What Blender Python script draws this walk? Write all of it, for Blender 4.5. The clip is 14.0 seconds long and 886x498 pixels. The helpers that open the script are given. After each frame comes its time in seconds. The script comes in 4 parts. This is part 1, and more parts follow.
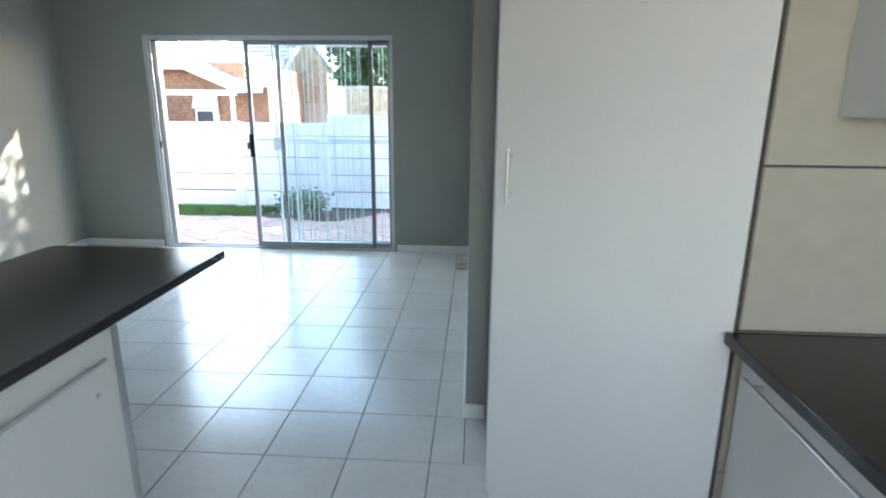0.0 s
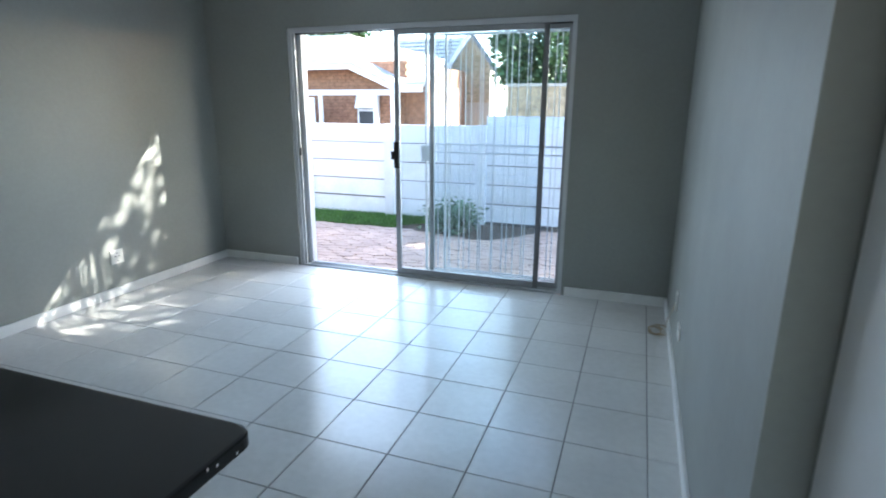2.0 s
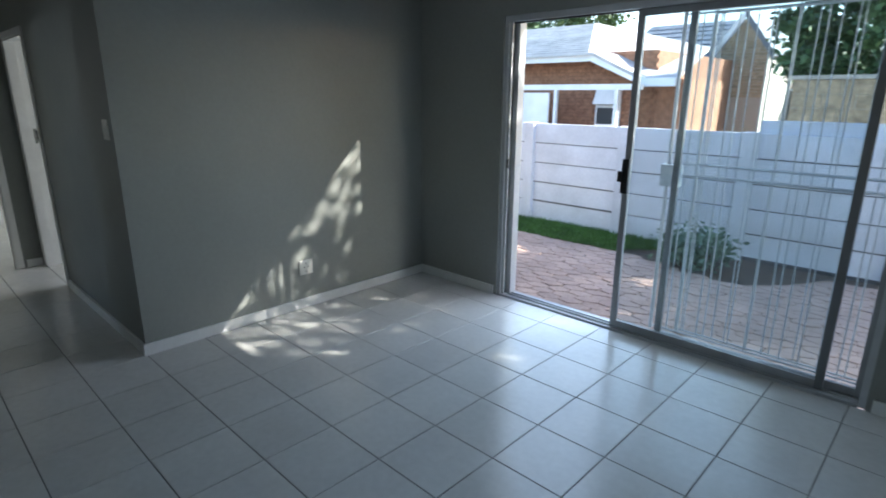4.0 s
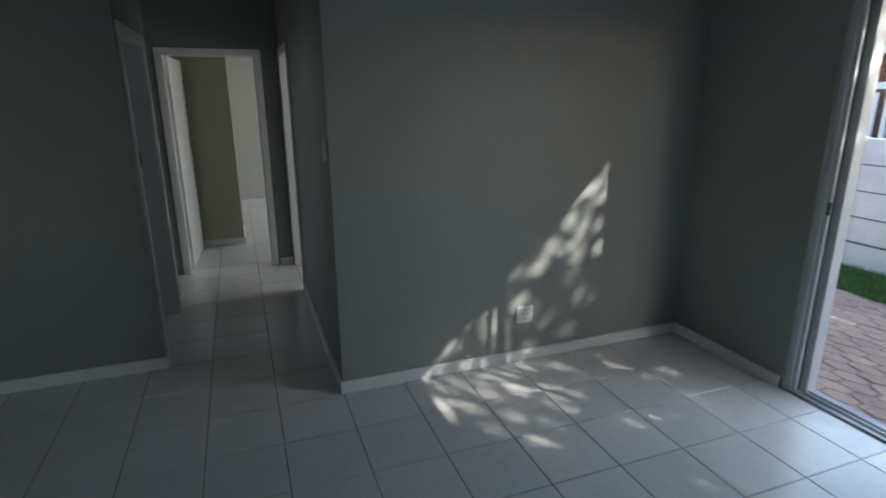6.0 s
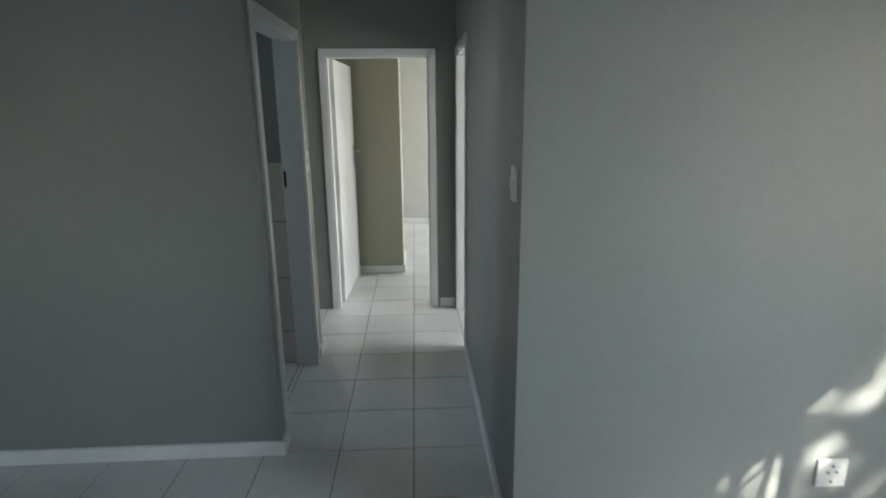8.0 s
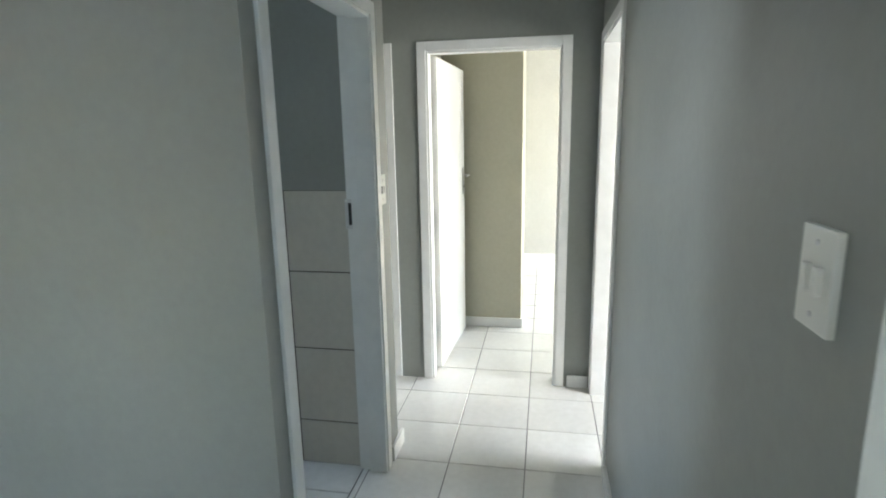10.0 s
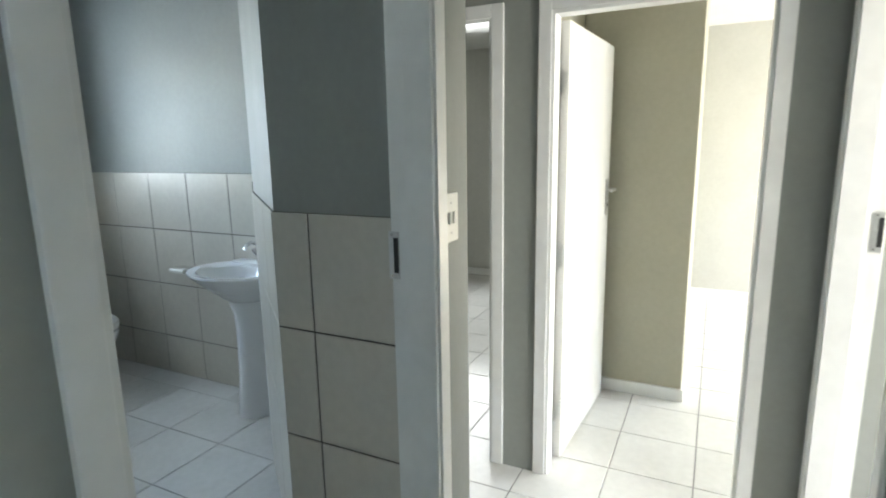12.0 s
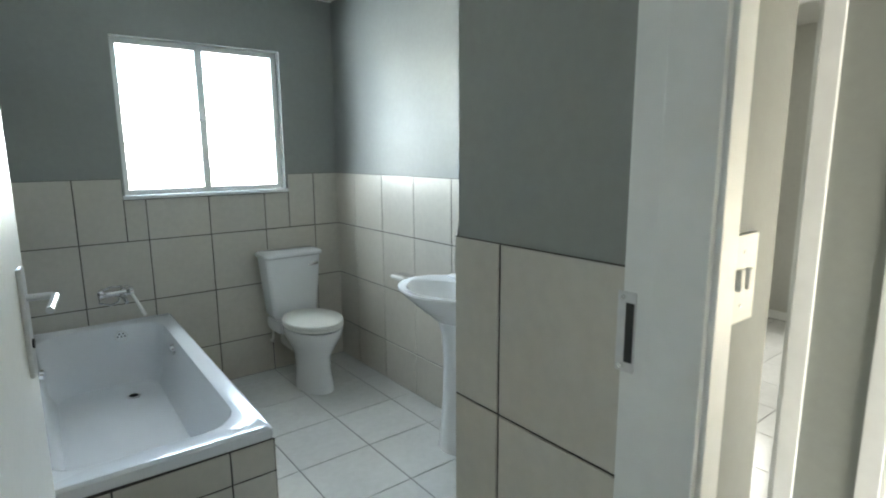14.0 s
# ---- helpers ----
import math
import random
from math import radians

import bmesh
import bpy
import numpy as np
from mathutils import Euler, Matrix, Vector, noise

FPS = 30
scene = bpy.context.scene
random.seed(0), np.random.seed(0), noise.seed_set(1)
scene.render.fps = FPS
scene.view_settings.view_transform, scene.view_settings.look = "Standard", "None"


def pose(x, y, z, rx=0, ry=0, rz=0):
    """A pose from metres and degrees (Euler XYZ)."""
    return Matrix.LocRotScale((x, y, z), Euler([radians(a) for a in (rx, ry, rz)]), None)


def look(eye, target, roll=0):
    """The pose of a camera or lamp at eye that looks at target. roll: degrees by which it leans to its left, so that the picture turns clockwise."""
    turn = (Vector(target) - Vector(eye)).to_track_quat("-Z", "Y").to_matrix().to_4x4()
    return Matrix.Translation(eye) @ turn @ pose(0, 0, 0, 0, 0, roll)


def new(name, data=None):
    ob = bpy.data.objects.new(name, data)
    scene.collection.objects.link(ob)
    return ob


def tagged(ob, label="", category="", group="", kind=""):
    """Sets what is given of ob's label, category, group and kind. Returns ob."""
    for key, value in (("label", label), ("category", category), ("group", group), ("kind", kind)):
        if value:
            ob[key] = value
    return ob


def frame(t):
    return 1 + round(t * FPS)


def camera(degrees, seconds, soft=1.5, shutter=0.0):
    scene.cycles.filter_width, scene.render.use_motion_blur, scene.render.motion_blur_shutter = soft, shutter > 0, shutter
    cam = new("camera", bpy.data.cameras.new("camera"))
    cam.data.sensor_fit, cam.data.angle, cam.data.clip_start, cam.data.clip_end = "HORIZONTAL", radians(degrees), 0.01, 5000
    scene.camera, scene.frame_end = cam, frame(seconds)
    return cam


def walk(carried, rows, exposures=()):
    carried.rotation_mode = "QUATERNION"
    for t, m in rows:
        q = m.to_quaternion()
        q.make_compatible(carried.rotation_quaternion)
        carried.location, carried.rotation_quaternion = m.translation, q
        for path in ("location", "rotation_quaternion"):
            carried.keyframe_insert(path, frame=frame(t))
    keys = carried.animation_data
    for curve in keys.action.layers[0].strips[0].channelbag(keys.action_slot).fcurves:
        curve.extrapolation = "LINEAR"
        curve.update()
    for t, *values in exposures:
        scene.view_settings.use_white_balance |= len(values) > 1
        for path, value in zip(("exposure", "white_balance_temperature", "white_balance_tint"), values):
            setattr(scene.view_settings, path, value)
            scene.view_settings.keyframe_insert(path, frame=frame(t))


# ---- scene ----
cam = camera(78.0, 14.0, soft=1.9, shutter=0.3)
PATH = [
    (0, (0.179, 0.687, 1.483), (0.066, 2.619, 0.982), 0.5),
    (0.5, (0.109, 1.0, 1.492), (-0.121, 2.921, 0.986), 0.4),
    (1, (0.013, 1.317, 1.504), (-0.342, 3.218, 0.992), 0.3),
    (1.5, (-0.082, 1.623, 1.494), (-0.551, 3.5, 0.987), 0.3),
    (2, (-0.143, 1.906, 1.511), (-0.79, 3.729, 1.0), 0.3),
    (2.5, (-0.232, 2.171, 1.497), (-1.055, 3.923, 0.995), 0.4),
    (3, (-0.34, 2.402, 1.512), (-1.326, 4.067, 1.005), 0.4),
    (5.3, (-0.817, 3.305, 1.67), (-2.508, 4.219, 1.117), -0.2),
    (5.5, (-0.904, 3.346, 1.661), (-2.633, 4.19, 1.115), -0.3),
    (6, (-1.145, 3.394, 1.676), (-2.951, 4.06, 1.131), -0.3),
    (6.5, (-1.386, 3.449, 1.665), (-3.248, 3.949, 1.134), -0.4),
    (7, (-1.657, 3.49, 1.643), (-3.562, 3.817, 1.131), -0.5),
    (7.5, (-1.991, 3.496, 1.644), (-3.915, 3.701, 1.138), -0.5),
    (8, (-2.341, 3.501, 1.629), (-4.277, 3.596, 1.134), -0.5),
    (8.2, (-2.467, 3.511, 1.616), (-4.408, 3.55, 1.134), -0.0),
    (10.3, (-3.691, 3.528, 1.527), (-5.614, 3.157, 1.123), -1.2),
    (10.4, (-3.76, 3.474, 1.515), (-5.686, 3.113, 1.115), -1.4),
    (10.5, (-3.817, 3.469, 1.501), (-5.741, 3.088, 1.107), -1.1),
    (11, (-4.076, 3.476, 1.497), (-5.965, 2.944, 1.11), -1.1),
    (11.5, (-4.29, 3.476, 1.503), (-6.123, 2.77, 1.126), -1.1),
    (12, (-4.488, 3.46, 1.516), (-6.246, 2.585, 1.139), -1.0),
    (12.5, (-4.65, 3.434, 1.516), (-6.274, 2.326, 1.145), -0.8),
    (13, (-4.776, 3.371, 1.511), (-6.252, 2.072, 1.146), -0.7),
    (13.5, (-4.882, 3.265, 1.524), (-6.221, 1.823, 1.163), -0.5),
    (14, (-4.987, 3.175, 1.504), (-6.197, 1.622, 1.157), -0.4),
]
walk(cam, [(t, look(eye, target, roll)) for t, eye, target, roll in PATH],
     [(0.0, 3.85, 6450, 8), (1.5, 3.55, 6250, 8), (3.0, 2.9, 6100, 8), (5.5, 1.7, 6350, 8), (6.5, 2.2, 6200, 8), (7.5, 3.0, 6300, 8), (8.2, 3.35, 6450, 8), (10.5, 4.55, 6600, 8), (12.5, 4.5, 6900, 8), (14.0, 4.95, 7250, 8)])


# ---- world, sun and large lights ----
SUN_EL, SUN_DIR = 31.0, Vector((0.796, 0.605, 0.0))
world = bpy.data.worlds.new("world")
scene.world = world
world.use_nodes = True
wn = world.node_tree.nodes
wn.clear()
sky = wn.new("ShaderNodeTexSky")
sky.sky_type, sky.sun_disc = "NISHITA", False
sky.sun_elevation = radians(SUN_EL)
sky.sun_rotation = math.atan2(SUN_DIR.x, SUN_DIR.y)
bg = wn.new("ShaderNodeBackground")
bg.inputs["Strength"].default_value = 0.15
wo = wn.new("ShaderNodeOutputWorld")
world.node_tree.links.new(sky.outputs[0], bg.inputs[0])
world.node_tree.links.new(bg.outputs[0], wo.inputs[0])

sun = new("sun", bpy.data.lights.new("sun", "SUN"))
sun.data.energy, sun.data.angle, sun.data.color = 5.0, radians(0.45), (1.0, 0.93, 0.82)
sun_up = SUN_DIR.normalized() * math.cos(radians(SUN_EL)) + Vector((0, 0, math.sin(radians(SUN_EL))))
sun.matrix_world = look(sun_up * 30, (0, 0, 0))


def window_light(name, eye, target, w, h, watts, colour=(0.92, 0.96, 1.0)):
    d = bpy.data.lights.new(name, "AREA")
    d.shape, d.size, d.size_y, d.energy, d.color = "RECTANGLE", w, h, watts, colour
    ob = new(name, d)
    ob.matrix_world = look(eye, target)
    return ob


window_light("bathroom_window_light", (-5.975, -0.80, 1.66), (-5.975, 1.0, 1.5), 0.94, 0.88, 2.35, (0.69, 0.83, 1.0))
window_light("bedroom_window_light", (-9.0, 6.20, 1.5), (-9.3, 3.0, 0.9), 1.8, 1.2, 7.4, (1.0, 0.98, 0.93))
window_light("back_bedroom_window_light", (-9.6, 0.9, 1.6), (-6.8, 1.6, 1.0), 1.2, 1.2, 2.2)
window_light("front_bedroom_window_light", (-5.6, 6.2, 1.5), (-5.8, 3.8, 0.6), 1.4, 1.2, 6.0, (1.0, 0.97, 0.92))
# fill lamp added for the kitchen, in a window that is only assumed
window_light("kitchen_fill_light", (0.6, -1.24, 1.5), (0.5, 2.0, 1.2), 1.5, 1.0, 1.7, (1.0, 0.93, 0.82))
window_light("sliding_door_light", (-2.1, 6.62, 1.08), (-0.7, 4.3, 0.75), 2.0, 2.0, 5.2, (0.73, 0.865, 1.0))


# ---- materials ----
def material(name, colour, rough=0.5, metal=0.0, grain=0.0, grain_scale=60.0, stain=0.0, stain_scale=3.0,
             bump=0.0, bump_scale=200.0, per_piece=0.0, spec=0.5, coat=0.0):
    m = bpy.data.materials.new(name)
    m.use_nodes = True
    nt = m.node_tree
    b = nt.nodes["Principled BSDF"]
    b.inputs["Roughness"].default_value = rough
    b.inputs["Metallic"].default_value = metal
    b.inputs["Specular IOR Level"].default_value = spec
    b.inputs["Coat Weight"].default_value = coat
    tc = nt.nodes.new("ShaderNodeNewGeometry")
    value = None

    def noise_value(scale, amount, detail):
        n = nt.nodes.new("ShaderNodeTexNoise")
        n.inputs["Scale"].default_value = scale
        n.inputs["Detail"].default_value = detail
        nt.links.new(tc.outputs["Position"], n.inputs["Vector"])
        r = nt.nodes.new("ShaderNodeMapRange")
        r.inputs[1].default_value, r.inputs[2].default_value = 0.3, 0.7
        r.inputs[3].default_value, r.inputs[4].default_value = 1.0 - amount, 1.0 + amount
        nt.links.new(n.outputs[0], r.inputs[0])
        return r.outputs[0]

    def times(a, c):
        if a is None:
            return c
        k = nt.nodes.new("ShaderNodeMath")
        k.operation = "MULTIPLY"
        nt.links.new(a, k.inputs[0])
        nt.links.new(c, k.inputs[1])
        return k.outputs[0]

    if grain:
        value = times(value, noise_value(grain_scale, grain, 6))
    if stain:
        value = times(value, noise_value(stain_scale, stain, 4))
    if per_piece:
        oi = nt.nodes.new("ShaderNodeObjectInfo")
        r = nt.nodes.new("ShaderNodeMapRange")
        r.inputs[3].default_value, r.inputs[4].default_value = 1.0 - per_piece, 1.0 + per_piece
        nt.links.new(oi.outputs["Random"], r.inputs[0])
        value = times(value, r.outputs[0])
    if value is None:
        b.inputs["Base Color"].default_value = (*colour, 1)
    else:
        mix = nt.nodes.new("ShaderNodeVectorMath")
        mix.operation = "SCALE"
        mix.inputs[0].default_value = colour
        nt.links.new(value, mix.inputs["Scale"])
        nt.links.new(mix.outputs[0], b.inputs["Base Color"])
        if stain and rough < 0.9:
            rr = noise_value(stain_scale * 2.3, 0.07, 3)
            k = nt.nodes.new("ShaderNodeMath")
            k.operation, k.inputs[1].default_value = "MULTIPLY", rough
            nt.links.new(rr, k.inputs[0])
            nt.links.new(k.outputs[0], b.inputs["Roughness"])
    if bump:
        n = nt.nodes.new("ShaderNodeTexNoise")
        n.inputs["Scale"].default_value, n.inputs["Detail"].default_value = bump_scale, 4
        nt.links.new(tc.outputs["Position"], n.inputs["Vector"])
        bp = nt.nodes.new("ShaderNodeBump")
        bp.inputs["Strength"].default_value, bp.inputs["Distance"].default_value = bump, 0.002
        nt.links.new(n.outputs[0], bp.inputs["Height"])
        nt.links.new(bp.outputs[0], b.inputs["Normal"])
    return m


M = {
    "wall": material("grey_wall_paint", (0.26, 0.273, 0.256), 0.55, grain=0.03, grain_scale=35, stain=0.05, stain_scale=1.6, bump=0.25, bump_scale=120),
    "beige": material("warm_grey_wall_paint", (0.40, 0.385, 0.30), 0.5, grain=0.03, grain_scale=35, stain=0.05, stain_scale=1.6, bump=0.2, bump_scale=120),
    "pale": material("pale_wall_paint", (0.50, 0.50, 0.465), 0.5, grain=0.03, grain_scale=35, stain=0.04, bump=0.2, bump_scale=120),
    "cord": material("beige_cable", (0.36, 0.29, 0.19), 0.5, grain=0.1),
    "ceiling": material("ceiling_white", (0.75, 0.75, 0.73), 0.8, stain=0.03, bump=0.1),
    "white": material("white_gloss_enamel", (0.74, 0.75, 0.74), 0.32, grain=0.02, grain_scale=20, stain=0.04, stain_scale=5, bump=0.06, bump_scale=60),
    "door": material("white_door_paint", (0.74, 0.74, 0.71), 0.38, grain=0.02, stain=0.04, bump=0.08, bump_scale=90),
    "melamine": material("white_melamine", (0.70, 0.70, 0.69), 0.3, grain=0.015, stain=0.03, stain_scale=2.0),
    "tile": material("pale_floor_tile", (0.62, 0.625, 0.61), 0.2, grain=0.04, grain_scale=25, stain=0.06, stain_scale=2.2, bump=0.12, bump_scale=45, per_piece=0.035),
    "grout": material("dark_floor_grout", (0.15, 0.15, 0.15), 0.9, grain=0.2, bump=0.3),
    "wtile": material("stone_beige_wall_tile", (0.54, 0.51, 0.45), 0.3, grain=0.035, grain_scale=30, stain=0.04, stain_scale=2.5, bump=0.1, bump_scale=60, per_piece=0.03),
    "ktile": material("cream_kitchen_wall_tile", (0.40, 0.37, 0.31), 0.3, grain=0.05, grain_scale=18, stain=0.06, stain_scale=2.0, bump=0.1, bump_scale=60, per_piece=0.03),
    "wgrout": material("brown_wall_grout", (0.085, 0.075, 0.068), 0.9, grain=0.2),
    "counter": material("black_granite", (0.008, 0.008, 0.009), 0.16, grain=0.4, grain_scale=420, stain=0.15, stain_scale=6, bump=0.05),
    "alu": material("white_aluminium", (0.52, 0.54, 0.56), 0.35, metal=0.0, stain=0.05, stain_scale=9),
    # darker panel aluminium: its shade against the daylight is put into the colour
    "shadealu": material("shaded_mill_aluminium", (0.30, 0.31, 0.32), 0.4, metal=0.3, stain=0.08, stain_scale=9),
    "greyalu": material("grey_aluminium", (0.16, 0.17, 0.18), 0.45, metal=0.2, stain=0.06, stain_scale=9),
    # dark tone that paints the shadow lines between wall panels; the base shares it
    "joint": material("joint_shade_and_base", (0.11, 0.105, 0.105), 0.95, grain=0.25, grain_scale=20),
    "steel": material("brushed_steel", (0.62, 0.62, 0.62), 0.3, metal=1.0, grain=0.05),
    "chrome": material("chrome", (0.75, 0.75, 0.76), 0.09, metal=1.0),
    "black": material("black_plastic", (0.012, 0.012, 0.013), 0.4),
    "ceramic": material("white_ceramic", (0.78, 0.79, 0.80), 0.08, stain=0.02, coat=0.4),
    "acrylic": material("white_acrylic", (0.76, 0.78, 0.81), 0.14, stain=0.02),
    "plastic": material("white_plastic", (0.72, 0.72, 0.68), 0.35, stain=0.03),
    "gate": material("white_gate_paint", (0.5, 0.52, 0.54), 0.45, grain=0.08, grain_scale=30),
    "fence": material("white_washed_concrete", (0.74, 0.75, 0.79), 0.85, grain=0.04, grain_scale=30, stain=0.10, stain_scale=2.5, bump=0.2, bump_scale=50, per_piece=0.05),
    "paver": material("pink_clay_paver", (0.46, 0.32, 0.255), 0.85, grain=0.15, grain_scale=40, stain=0.15, stain_scale=1.8, bump=0.6, bump_scale=60, per_piece=0.08),
    "sand": material("paving_sand", (0.38, 0.26, 0.20), 0.95, grain=0.3, stain=0.2),
    "soil": material("garden_soil", (0.10, 0.07, 0.05), 0.95, grain=0.4, grain_scale=20, stain=0.3, bump=1.0, bump_scale=30),
    "grass": material("lawn_green", (0.075, 0.16, 0.03), 0.7, grain=0.35, grain_scale=40, stain=0.3, stain_scale=5),
    "brick": material("brown_face_brick", (0.25, 0.125, 0.075), 0.85, grain=0.2, grain_scale=30, stain=0.25, stain_scale=8, per_piece=0.25),
    "tan": material("tan_face_brick", (0.34, 0.26, 0.17), 0.85, grain=0.25, grain_scale=12, stain=0.25, stain_scale=6),
    "mortar": material("pale_mortar", (0.40, 0.36, 0.31), 0.9, grain=0.1),
    "fascia": material("white_fascia", (0.80, 0.80, 0.80), 0.5, stain=0.06),
    "roofg": material("grey_concrete_roof_tile", (0.46, 0.45, 0.44), 0.8, grain=0.15, stain=0.2, stain_scale=2, per_piece=0.1),
    "roofb": material("slate_blue_roof_tile", (0.15, 0.17, 0.20), 0.6, grain=0.15, stain=0.2, per_piece=0.12),
    "leaf": material("green_leaf", (0.07, 0.125, 0.045), 0.6, grain=0.4, grain_scale=6, stain=0.3, stain_scale=2),
    "leafb": material("blue_green_leaf", (0.15, 0.22, 0.15), 0.6, grain=0.4, grain_scale=9, stain=0.3),
    "bark": material("grey_bark", (0.14, 0.10, 0.07), 0.9, grain=0.4, grain_scale=12, bump=1.0, bump_scale=25),
    "dark": material("dark_interior", (0.03, 0.03, 0.035), 0.5),
}


def glass_material():
    m = bpy.data.materials.new("clear_glass")
    m.use_nodes = True
    nt = m.node_tree
    nt.nodes.clear()
    out = nt.nodes.new("ShaderNodeOutputMaterial")
    mix = nt.nodes.new("ShaderNodeMixShader")
    tr = nt.nodes.new("ShaderNodeBsdfTransparent")
    tr.inputs[0].default_value = (0.90, 0.94, 0.95, 1)
    gl = nt.nodes.new("ShaderNodeBsdfGlossy")
    gl.inputs["Roughness"].default_value = 0.02
    fr = nt.nodes.new("ShaderNodeFresnel")
    fr.inputs[0].default_value = 1.5
    nt.links.new(fr.outputs[0], mix.inputs[0])
    nt.links.new(tr.outputs[0], mix.inputs[1])
    nt.links.new(gl.outputs[0], mix.inputs[2])
    nt.links.new(mix.outputs[0], out.inputs[0])
    return m


M["glass"] = glass_material()


# ---- builders ----
def bm_box(bm, x0, x1, y0, y1, z0, z1, bevel=0.0):
    """Adds one box, with bevelled edges where bevel is given."""
    r = bmesh.ops.create_cube(bm, size=1.0)
    vs = r["verts"]
    for v in vs:
        v.co = Vector((x0 + (v.co.x + 0.5) * (x1 - x0), y0 + (v.co.y + 0.5) * (y1 - y0), z0 + (v.co.z + 0.5) * (z1 - z0)))
    if bevel:
        es = list({e for v in vs for e in v.link_edges})
        bmesh.ops.bevel(bm, geom=es, offset=bevel, segments=2, affect="EDGES", profile=0.7)
    return bm


def box_bm(x0, x1, y0, y1, z0, z1, bevel=0.0):
    return bm_box(bmesh.new(), x0, x1, y0, y1, z0, z1, bevel)


def bm_tube(bm, points, radius, segments=10, cap=True):
    """Sweeps a round section along the points."""
    rings = []
    pts = [Vector(p) for p in points]
    for i, p in enumerate(pts):
        d = (pts[min(i + 1, len(pts) - 1)] - pts[max(i - 1, 0)]).normalized()
        up = Vector((0, 0, 1)) if abs(d.z) < 0.9 else Vector((1, 0, 0))
        a = d.cross(up).normalized()
        b = d.cross(a)
        r = radius[i] if isinstance(radius, (list, tuple)) else radius
        rings.append([bm.verts.new(p + r * (math.cos(t) * a + math.sin(t) * b)) for t in (2 * math.pi * k / segments for k in range(segments))])
    for r0, r1 in zip(rings, rings[1:]):
        for k in range(segments):
            bm.faces.new((r0[k], r0[(k + 1) % segments], r1[(k + 1) % segments], r1[k]))
    if cap:
        bm.faces.new(rings[0])
        bm.faces.new(rings[-1][::-1])
    return bm


def tube_bm(points, radius, segments=10):
    return bm_tube(bmesh.new(), points, radius, segments)


def bm_rings(bm, rings, close_first=True, close_last=True):
    """Skins closed rings of equal length, one after the other."""
    rows = [[bm.verts.new(p) for p in ring] for ring in rings]
    n = len(rows[0])
    for a, b in zip(rows, rows[1:]):
        for k in range(n):
            bm.faces.new((a[k], a[(k + 1) % n], b[(k + 1) % n], b[k]))
    if close_first:
        bm.faces.new(rows[0][::-1])
    if close_last:
        bm.faces.new(rows[-1])
    return bm


def prism_bm(poly, z0, z1):
    bm = bmesh.new()
    return bm_rings(bm, [[Vector((x, y, z0)) for x, y in poly], [Vector((x, y, z1)) for x, y in poly]])


def mesh_from(name, bm, mat, smooth=False):
    bmesh.ops.recalc_face_normals(bm, faces=bm.faces)
    me = bpy.data.meshes.new(name)
    bm.to_mesh(me)
    bm.free()
    me.materials.append(mat)
    if smooth:
        for p in me.polygons:
            p.use_smooth = True
        me.set_sharp_from_angle(angle=radians(40))
    return me


def part(name, bm, mat, parent=None, label="", smooth=False):
    ob = new(name, mesh_from(name, bm, mat, smooth))
    ob.parent = parent
    if label:
        tagged(ob, label)
    return ob


def thing(name, x, y, z, label, category, group="", kind="", rz=0):
    ob = new(name)
    ob.matrix_world = pose(x, y, z, 0, 0, rz)
    return tagged(ob, label, category, group, kind)


def structure(name, bm, mat, label, category, smooth=False):
    return tagged(part(name, bm, mat, None, "", smooth), label, category, "", "structure")


def wall_bm(axis, f0, f1, a0, a1, z0, z1, holes=()):
    """A wall as one closed mesh. axis: the way it runs; f0, f1: its two faces; holes: (a0, a1, z0, z1)."""
    aa = sorted({a0, a1, *[h[0] for h in holes], *[h[1] for h in holes]})
    zz = sorted({z0, z1, *[h[2] for h in holes], *[h[3] for h in holes]})
    bm = bmesh.new()
    vs = {}

    def vert(i, k, f):
        if (i, k, f) not in vs:
            a, g = aa[i], (f0, f1)[f]
            vs[i, k, f] = bm.verts.new((a, g, zz[k]) if axis == "x" else (g, a, zz[k]))
        return vs[i, k, f]

    def solid(i, k):
        if not (0 <= i < len(aa) - 1 and 0 <= k < len(zz) - 1):
            return False
        ca, cz = (aa[i] + aa[i + 1]) / 2, (zz[k] + zz[k + 1]) / 2
        return not any(h[0] < ca < h[1] and h[2] < cz < h[3] for h in holes)

    for i in range(len(aa) - 1):
        for k in range(len(zz) - 1):
            if not solid(i, k):
                continue
            for f in (0, 1):
                bm.faces.new((vert(i, k, f), vert(i + 1, k, f), vert(i + 1, k + 1, f), vert(i, k + 1, f)))
            for di, dk, (p, q) in ((-1, 0, ((i, k), (i, k + 1))), (1, 0, ((i + 1, k), (i + 1, k + 1))),
                                   (0, -1, ((i, k), (i + 1, k))), (0, 1, ((i, k + 1), (i + 1, k + 1)))):
                if not solid(i + di, k + dk):
                    bm.faces.new((vert(*p, 0), vert(*q, 0), vert(*q, 1), vert(*p, 1)))
    return bm


# ---- plan ----
H = 2.53            # ceiling
WX, EX, NY = -4.02, 0.155, 6.25    # living room faces
PN, PS = 3.83, 2.825               # passage faces
LX, BX = -4.73, -6.75             # recessed wall and the passage's end wall
DOOR = 2.035                       # clear height of the inner doors

